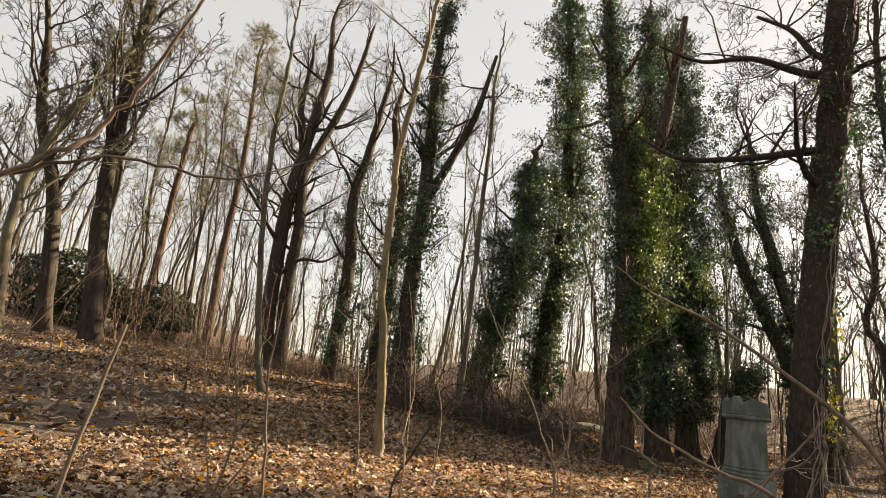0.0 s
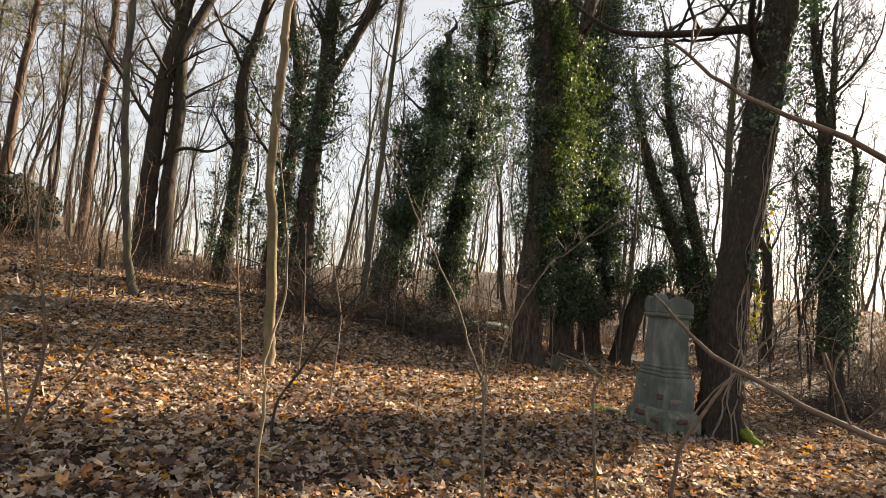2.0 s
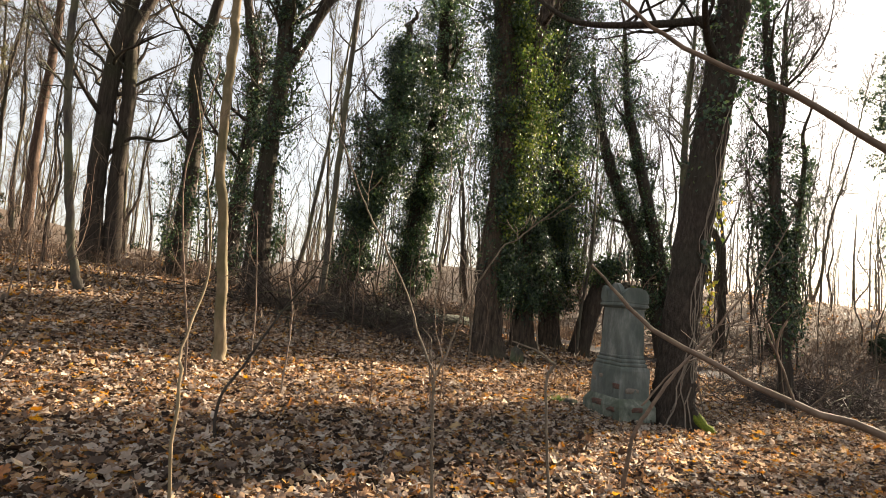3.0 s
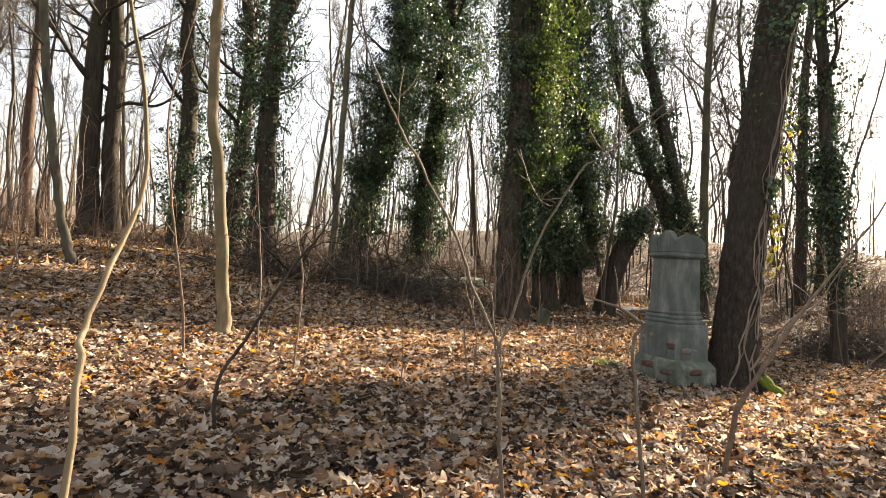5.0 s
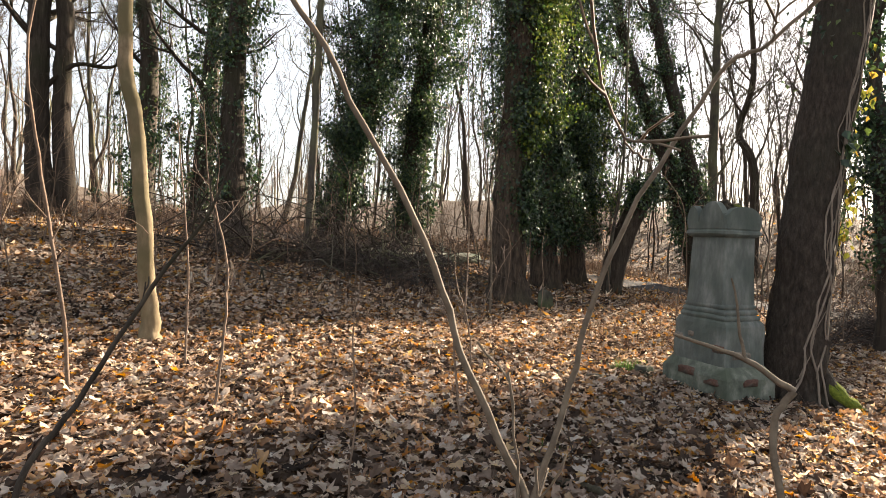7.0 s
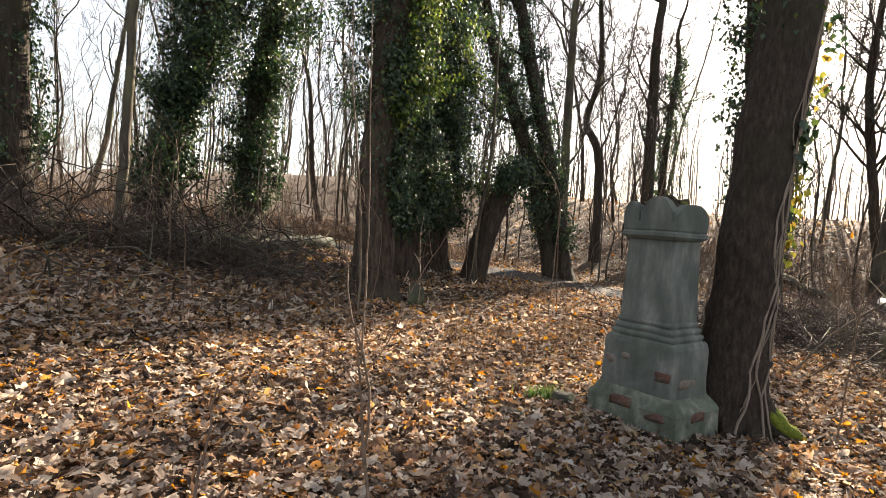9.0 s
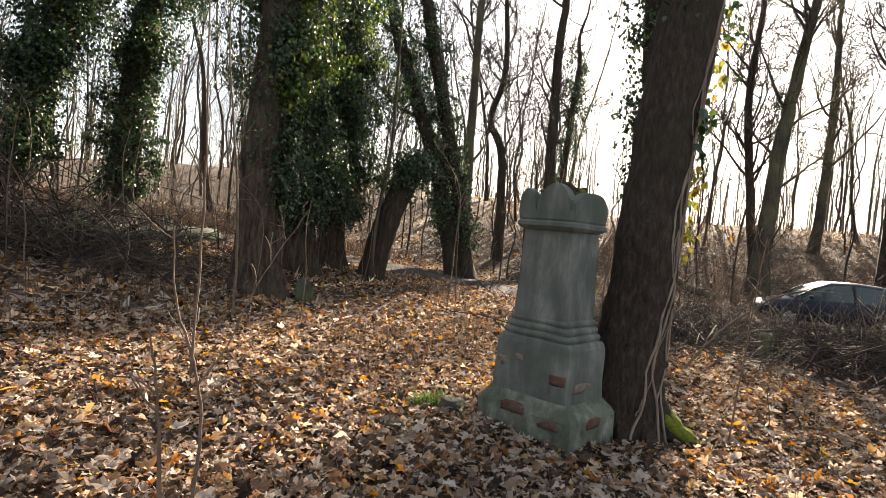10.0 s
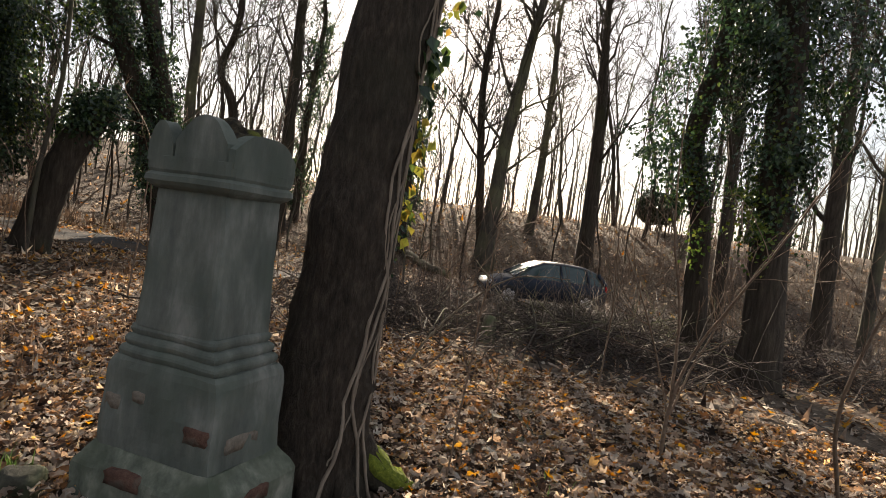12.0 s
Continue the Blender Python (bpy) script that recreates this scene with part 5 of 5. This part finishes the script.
def merlon(u0, u1, off, axis, top, seed):
    """One arched upstand of the parapet, 7 cm thick."""
    bm = bmesh.new()
    n = 14
    front, back = [], []
    for i in range(n + 1):
        f = i / n
        h = 1.645 + (top - 1.645) * (0.3 + 0.7 * math.sin(math.pi * min(max(f, 0.02), 0.98)) ** 0.6)
        u = u0 + (u1 - u0) * f
        for lst, d in ((front, off), (back, off - math.copysign(0.075, off))):
            for z in (1.63, h):
                q = noise.noise_vector(Vector((u * 9 + seed, d * 9, z * 9))) * 0.008
                lst.append(bm.verts.new(((d if axis == 'x' else u) + q.x, (u if axis == 'x' else d) + q.y, z + (q.z if z > 1.64 else 0))))
    for i in range(n):
        for l in (front, back):
            bm.faces.new((l[2 * i], l[2 * i + 2], l[2 * i + 3], l[2 * i + 1]))
        bm.faces.new((front[2 * i + 1], front[2 * i + 3], back[2 * i + 3], back[2 * i + 1]))
        bm.faces.new((front[2 * i], front[2 * i + 2], back[2 * i + 2], back[2 * i]))
    for i in (0, n):
        bm.faces.new((front[2 * i], front[2 * i + 1], back[2 * i + 1], back[2 * i]))
    bmesh.ops.recalc_face_normals(bm, faces=bm.faces)
    return bm


# west and south faces as seen from the walk, their counterparts behind
for u0, u1, off, axis, top in ((-0.22, 0.085, -0.238, 'x', 1.86), (0.1, 0.255, -0.238, 'x', 1.82), (-0.225, 0.235, -0.258, 'y', 1.81), (-0.235, 0.0, 0.238, 'x', 1.80), (0.06, 0.25, 0.238, 'x', 1.81), (-0.2, 0.22, 0.258, 'y', 1.80)):
    part("merlon", merlon(u0, u1, off, axis, top, u0 * 10 + off), RENDERING, pillar, "arched render upstand", smooth=False)
bm = bmesh.new()
bmesh.ops.create_icosphere(bm, subdivisions=4, radius=1)
for v in bm.verts:
    n = 1 + 0.3 * noise.fractal(v.co * 2.2, 1.0, 2.0, 4)
    v.co = Vector((v.co.x * 0.18 * n, v.co.y * 0.19 * n, 1.745 + v.co.z * 0.13 * n))
part("moss_cap", bm, surface("moss_and_leaf_mould", [(0.35, (0.012, 0.01, 0.008)), (0.52, (0.04, 0.032, 0.02)), (0.7, (0.09, 0.07, 0.04))], (22, 22, 22), 8, 0.95, 1.0, 0.03, (0.12, 0.13, 0.025), 7.0, (0.5, 0.62)), pillar, "cushion of moss and leaf mould inside the parapet")


def chip(u, z, w, h, face, seed, mat, depth):
    """An uneven piece of bare brick or mortar where the render fell off."""
    bm = bmesh.new()
    n = 16
    ring = []
    r = random.Random(seed)
    for i in range(n):
        t = 2 * math.pi * i / n
        c, s = math.cos(t), math.sin(t)
        k = 1 / max(abs(c) ** 9 + abs(s) ** 9, 1e-6) ** (1 / 9) * (0.86 + 0.2 * r.random())
        ring.append((w * 0.5 * c * k, h * 0.5 * s * k))
    top = [bm.verts.new((a * 0.94, -depth, b * 0.94)) for a, b in ring]
    low = [bm.verts.new((a, 0.03, b)) for a, b in ring]
    mid = bm.verts.new((0, -depth * 1.05, 0))
    for i in range(n):
        bm.faces.new((top[i], top[(i + 1) % n], mid))
        bm.faces.new((low[i], low[(i + 1) % n], top[(i + 1) % n], top[i]))
    bmesh.ops.recalc_face_normals(bm, faces=bm.faces)
    ob = part("brick", bm, mat, pillar, "bare red brick where the render fell off" if mat is BRICK else "bare crumbling mortar")
    # face: 'w' looks west, 's' looks south; u runs along the face
    if face == 'w':
        ob.matrix_basis = Matrix.Translation((u[0], u[1], z)) @ Matrix.Rotation(-math.pi / 2, 4, 'Z')
    else:
        ob.matrix_basis = Matrix.Translation((u[0], u[1], z))
    return ob


chip((-0.26, -0.255), 0.40, 0.15, 0.085, 'w', 1, BRICK, 0.004)
chip((-0.05, -0.347), 0.345, 0.24, 0.085, 's', 2, MORTAR, 0.004)
chip((-0.323, 0.08), 0.13, 0.24, 0.085, 'w', 3, BRICK, 0.008)
chip((-0.323, -0.25), 0.085, 0.2, 0.08, 'w', 4, BRICK, 0.007)
chip((-0.02, -0.446), 0.10, 0.19, 0.075, 's', 5, BRICK, 0.008)
chip((-0.257, 0.27), 0.45, 0.10, 0.08, 'w', 6, MORTAR, 0.004)
chip((-0.256, 0.11), 0.50, 0.09, 0.06, 'w', 7, MORTAR, 0.003)


# ---- the car on the lane ----
def car(x, y, heading):
    z = g(x, y) + 0.06
    root = tagged(new("car"), "dark blue compact hatchback car on the lane", "car")
    root.matrix_basis = Matrix.Translation((x, y, z)) @ Matrix.Rotation(heading, 4, 'Z')
    # x runs forward; stations (x, half width, sill, belt)
    st = [(-2.02, 0.60, 0.45, 0.70), (-1.98, 0.74, 0.32, 0.88), (-1.8, 0.82, 0.24, 0.95), (-1.2, 0.85, 0.2, 0.95), (-0.4, 0.86, 0.2, 0.93), (0.5, 0.86, 0.2, 0.92), (0.95, 0.85, 0.2, 0.90), (1.4, 0.83, 0.22, 0.83), (1.8, 0.78, 0.24, 0.72), (2.0, 0.66, 0.3, 0.62), (2.06, 0.52, 0.38, 0.54)]
    a = Acc()
    rows = []
    for sx, w, lo, hi in st:
        m = (lo + hi) / 2
        half = [(0, lo), (0.6 * w, lo), (0.93 * w, lo + 0.04), (w, m - 0.04), (0.985 * w, m + 0.12), (0.93 * w, hi - 0.03), (0.84 * w, hi), (0.4 * w, hi + 0.02), (0, hi + 0.025)]
        ring = [(sx, p, q) for p, q in half] + [(sx, -p, q) for p, q in half[-2:0:-1]]
        rows.append(ring)
    k, n = len(rows[0]), len(rows)
    i, j = np.meshgrid(np.arange(n - 1), np.arange(k), indexing="ij")
    b = i * k
    j2 = (j + 1) % k
    a.add(np.array(rows), np.stack([b + j, b + j2, b + k + j2, b + k + j], -1).reshape(-1, 4))
    for r0, flip in ((rows[0], False), (rows[-1], True)):
        a.add(np.vstack([np.array(r0), np.mean(r0, 0)]), None, [[q, (q + 1) % k, k] for q in range(k)])
    body = part("body", a, PAINT, root)
    # cabin: roof and pillars in paint over dark glass
    cab = [(-1.85, 0.70, 0.93, 1.02), (-1.62, 0.66, 0.94, 1.30), (-1.2, 0.64, 0.94, 1.43), (-0.5, 0.63, 0.93, 1.47), (0.2, 0.62, 0.92, 1.43), (0.65, 0.64, 0.91, 1.24), (1.15, 0.68, 0.90, 0.93)]
    gl, roof = Acc(), Acc()
    rows = []
    for sx, w, lo, hi in cab:
        wl = 0.78
        half = [(wl, lo - 0.03), (w + (wl - w) * 0.35, lo + (hi - lo) * 0.6), (w, hi - 0.06), (w * 0.86, hi - 0.012), (0, hi)]
        rows.append([(sx, p, q) for p, q in half] + [(sx, -p, q) for p, q in half[-2::-1]])
    R = np.array(rows)
    n, k = R.shape[:2]
    i, j = np.meshgrid(np.arange(n - 1), np.arange(k - 1), indexing="ij")
    b = i * k + j
    gl.add(R, np.stack([b, b + 1, b + k + 1, b + k], -1).reshape(-1, 4))
    part("window", gl, GLASS_DARK, root, "tinted car windows")
    top = R[1:6, 2:k - 2] + np.array([0, 0, 0.012])
    n2, k2 = top.shape[:2]
    i, j = np.meshgrid(np.arange(n2 - 1), np.arange(k2 - 1), indexing="ij")
    b = i * k2 + j
    roof.add(top, np.stack([b, b + 1, b + k2 + 1, b + k2], -1).reshape(-1, 4))
    part("roof", roof, PAINT, root)
    for s in (1, -1):
        for st0, st1, rr in (((0.62, 0.635, 1.25), (1.15, 0.775, 0.92), 0.03), ((-0.35, 0.64, 1.40), (-0.4, 0.795, 0.92), 0.035), ((-1.2, 0.65, 1.38), (-1.3, 0.8, 0.94), 0.05), ((-1.62, 0.67, 1.27), (-1.88, 0.78, 0.94), 0.07)):
            p = Acc()
            tube(p, [(st0[0], s * st0[1], st0[2]), ((st0[0] + st1[0]) / 2, s * (st0[1] + st1[1]) / 2 + s * 0.012, (st0[2] + st1[2]) / 2), (st1[0], s * st1[1], st1[2])], (rr, rr, rr), 6)
            part("pillar_post", p, PAINT, root)
        for wx in (-1.28, 1.28):
            tyre = bmesh.new()
            seg = 28
            prof = [(0.20, 0.09), (0.29, 0.095), (0.31, 0.06), (0.315, 0), (0.31, -0.06), (0.29, -0.095), (0.20, -0.09)]
            vs = [[tyre.verts.new((r * math.cos(2 * math.pi * q / seg), d, r * math.sin(2 * math.pi * q / seg))) for r, d in prof] for q in range(seg)]
            for q in range(seg):
                for e in range(len(prof) - 1):
                    tyre.faces.new((vs[q][e], vs[(q + 1) % seg][e], vs[(q + 1) % seg][e + 1], vs[q][e + 1]))
            wheel = part("tyre", tyre, RUBBER, root)
            wheel.location = (wx, s * 0.76, 0.31)
            rim = bmesh.new()
            c = rim.verts.new((0, s * 0.085, 0))
            outer = [rim.verts.new((0.205 * math.cos(2 * math.pi * q / 30), s * (0.088 if q % 6 < 3 else 0.055), 0.205 * math.sin(2 * math.pi * q / 30))) for q in range(30)]
            for q in range(30):
                rim.faces.new((outer[q], outer[(q + 1) % 30], c))
            part("rim", rim, ALLOY, wheel)
        for nm, px, py, pz, sz, mt in (("taillight", -1.93, 0.66, 0.80, (0.07, 0.10, 0.14), RED_LENS), ("headlight", 1.86, 0.58, 0.64, (0.14, 0.15, 0.07), CLEAR_LENS), ("wing_mirror", 0.78, 0.92, 0.98, (0.06, 0.09, 0.06), PAINT)):
            bm = bmesh.new()
            bmesh.ops.create_uvsphere(bm, u_segments=14, v_segments=9, radius=1)
            for v in bm.verts:
                v.co = Vector((px + v.co.x * sz[0], s * py + v.co.y * sz[1], pz + v.co.z * sz[2]))
            part(nm, bm, mt, root)
    bm = bmesh.new()
    bmesh.ops.create_cube(bm, size=1)
    for v in bm.verts:
        v.co = Vector((-2.03 + v.co.x * 0.02, v.co.y * 0.5, 0.62 + v.co.z * 0.11))
    bmesh.ops.bevel(bm, geom=bm.edges[:], offset=0.006, segments=2, affect='EDGES')
    part("number_plate", bm, PLATE, root)
    return root


car(21.9, 13.9, math.atan2(4.6, -3.4))


# ---- an evergreen far off ----
def evergreen(x, y, height, r, label, seed):
    rng = np.random.default_rng(seed)
    root = tagged(new("evergreen_shrub"), label, "shrub")
    root.location = (x, y, g(x, y))
    w = Acc()
    tips = []
    for k in range(5):
        az = k * 1.26
        grow(w, (0.3 * math.cos(az), 0.3 * math.sin(az), -0.1), (0.25 * math.cos(az), 0.25 * math.sin(az), 1), height * 0.75, 0.06, 0, rng, 0.1, (6, 3, 0), 0.12, (5, 4, 3, 3), tips=tips)
    part("stem", w, BARK, root)
    n = 7000
    d = rng.standard_normal((n, 3))
    d /= np.linalg.norm(d, axis=1)[:, None]
    bulge = 1 + 0.18 * np.sin(5 * d[:, 0] + 2) * np.sin(4 * d[:, 1]) + 0.1 * np.sin(9 * d[:, 2] + 5 * d[:, 0])
    c = d * (r * bulge * rng.uniform(0.6, 1.0, n) ** 0.5)[:, None] * np.array([1, 1, 0.75]) + np.array([0, 0, height * 0.72])
    v = Acc()
    leaf_cloud(v, c, 0.16, rng, 0.2, 0, d)
    tagged(part("foliage", v, EVERGREEN, root, smooth=False), kind="stuff")


evergreen(42.4, 14.0, 2.0, 1.35, "rounded dark evergreen bush on the skyline", 4)
evergreen(-16.5, 26.5, 2.2, 2.2, "dark green evergreen thicket on the rise", 5)
evergreen(-13.5, 28.5, 1.8, 1.8, "dark green evergreen thicket on the rise", 6)
evergreen(25.5, 23.0, 0.7, 0.8, "low ivy thicket on the bank", 7)


# ---- leaf litter ----
OUT = [(0, 1.0), (14, 0.8), (27, 0.6), (42, 0.86), (55, 0.95), (68, 0.72), (84, 0.58), (104, 0.78), (126, 0.66), (152, 0.5), (180, 0.36), (208, 0.5), (234, 0.66), (256, 0.78), (276, 0.58), (292, 0.72), (305, 0.95), (318, 0.86), (333, 0.6), (346, 0.8)]
OUT_OVAL = [(0, 1.0), (35, 0.62), (80, 0.45), (130, 0.5), (180, 0.75), (230, 0.5), (280, 0.45), (325, 0.62)]


def leaf_shape(outline):
    return np.array([(0, 0)] + [(r * math.sin(math.radians(a)), r * math.cos(math.radians(a))) for a, r in outline])


def strew(acc, x, y, size, rng, outline, lift=0.035, tilt=0.3):
    """Curled dead leaves lying at x, y."""
    n = len(x)
    s2 = leaf_shape(outline)
    m = len(s2)
    sz = (size * rng.uniform(0.55, 1.25, n))[:, None]
    P = np.repeat(s2[None], n, 0) * sz[..., None] * (1 + rng.normal(0, 0.13, (n, m, 1))) * np.stack([rng.uniform(0.7, 1.1, n), np.ones(n)], -1)[:, None, :]
    curl, fold = rng.normal(1.2, 3.2, (n, 1)), rng.normal(0.15, 0.3, (n, 1))
    zz = curl * (P[..., 1] ** 2) * 1.6 + fold * np.abs(P[..., 0]) + rng.normal(0, 0.006, (n, m)) + rng.normal(0, 1.7, (n, 1)) * P[..., 0] * P[..., 1]
    V = np.concatenate([P, zz[..., None]], -1)
    yaw, tx, ty = rng.uniform(0, 6.283, n), rng.normal(0, tilt, n), rng.normal(0, tilt, n)
    flip = np.where(rng.random(n) < 0.5, -1.0, 1.0)
    V[..., 2] *= flip[:, None]
    cx, sx = np.cos(tx)[:, None], np.sin(tx)[:, None]
    Y, Z = V[..., 1] * cx - V[..., 2] * sx, V[..., 1] * sx + V[..., 2] * cx
    cy, sy = np.cos(ty)[:, None], np.sin(ty)[:, None]
    X, Z = V[..., 0] * cy + Z * sy, -V[..., 0] * sy + Z * cy
    cz, sz2 = np.cos(yaw)[:, None], np.sin(yaw)[:, None]
    W = np.stack([X * cz - Y * sz2 + x[:, None], X * sz2 + Y * cz + y[:, None], Z + (gz(x, y) + 0.012 + lift * rng.random(n))[:, None]], -1)
    i = np.arange(n)[:, None, None] * m
    k = np.arange(1, m)
    tri = np.stack([np.zeros(m - 1, int), k, np.where(k + 1 < m, k + 1, 1)], -1)
    acc.add(W.reshape(-1, 3), None, (i + tri[None]).reshape(-1, 3))


def outside_things(x, y):
    ok = np.hypot(x - 5.85, y - 9.7) > 0.42
    c, s = math.cos(PTURN), math.sin(PTURN)
    u, w = (x - PC[0]) * c + (y - PC[1]) * s, -(x - PC[0]) * s + (y - PC[1]) * c
    ok &= ~((np.abs(u) < 0.30) & (np.abs(w) < 0.45))
    near = np.min(np.hypot(LANE[:, 0][None] - x[:, None], LANE[:, 1][None] - y[:, None]), 1)
    return ok & ((near > 1.25) | (np.random.default_rng(3).random(len(x)) < 0.12))


def litter(label, n, x0, x1, y0, y1, size, outline, seed, hole=None, lift=0.035):
    rng = np.random.default_rng(seed)
    x, y = rng.uniform(x0, x1, n), rng.uniform(y0, y1, n)
    if hole:
        keep = ~((x > hole[0]) & (x < hole[1]) & (y > hole[2]) & (y < hole[3]))
        x, y = x[keep], y[keep]
    keep = outside_things(x, y)
    a = Acc()
    strew(a, x[keep], y[keep], size, rng, outline, lift)
    tagged(part("leaf_litter", a, LITTER), label, "leaf litter", kind="stuff")


litter("thick carpet of curled brown maple leaves", 62000, -4.5, 11, 3.2, 14.5, 0.058, OUT, 61, lift=0.055)
litter("small crumpled brown leaves among larger ones", 30000, -4.5, 11, 3.2, 14.5, 0.048, OUT_OVAL, 62)
litter("broken bits of dead leaf between whole ones", 60000, -4.5, 11, 3.2, 14.5, 0.026, OUT_OVAL[::2], 66, lift=0.07)
litter("brown leaf carpet spreading between the trees", 56000, -14, 22, -4, 26, 0.1, OUT_OVAL[::2], 63, (-4.5, 11, 3.2, 14.5))
litter("brown leaves strewn round the ivy-clad trees", 30000, -9, 15, 14.5, 24, 0.085, OUT_OVAL[::2], 65)
litter("thin brown leaf cover on the far slopes", 24000, -26, 44, -6, 42, 0.14, OUT_OVAL[::2], 64, (-14, 22, -4, 26))

# single leaves on top of the carpet where the walk passes nearest
shapes = []
for k in range(10):
    rng = np.random.default_rng(400 + k)
    a = Acc()
    strew(a, np.array([0.0]), np.array([0.0]), 0.08, rng, OUT if k < 7 else OUT_OVAL, 0.0, 0.25)
    v = a.v[0]
    a.v[0] = v - np.array([0, 0, v[0, 2]])
    shapes.append(a.mesh("leaf", LITTER_ONE, True))
rng = np.random.default_rng(411)
made = 0
while made < 290:
    x, y = rng.uniform(-1.5, 8.5), rng.uniform(5.2, 12)
    if not outside_things(np.array([x]), np.array([y]))[0]:
        continue
    ob = new("leaf", shapes[int(rng.integers(10))])
    ob.parent = ground
    ob.matrix_basis = pose(x, y, g(x, y) + 0.055, rng.normal(0, 12), rng.normal(0, 12), rng.uniform(0, 360))
    made += 1
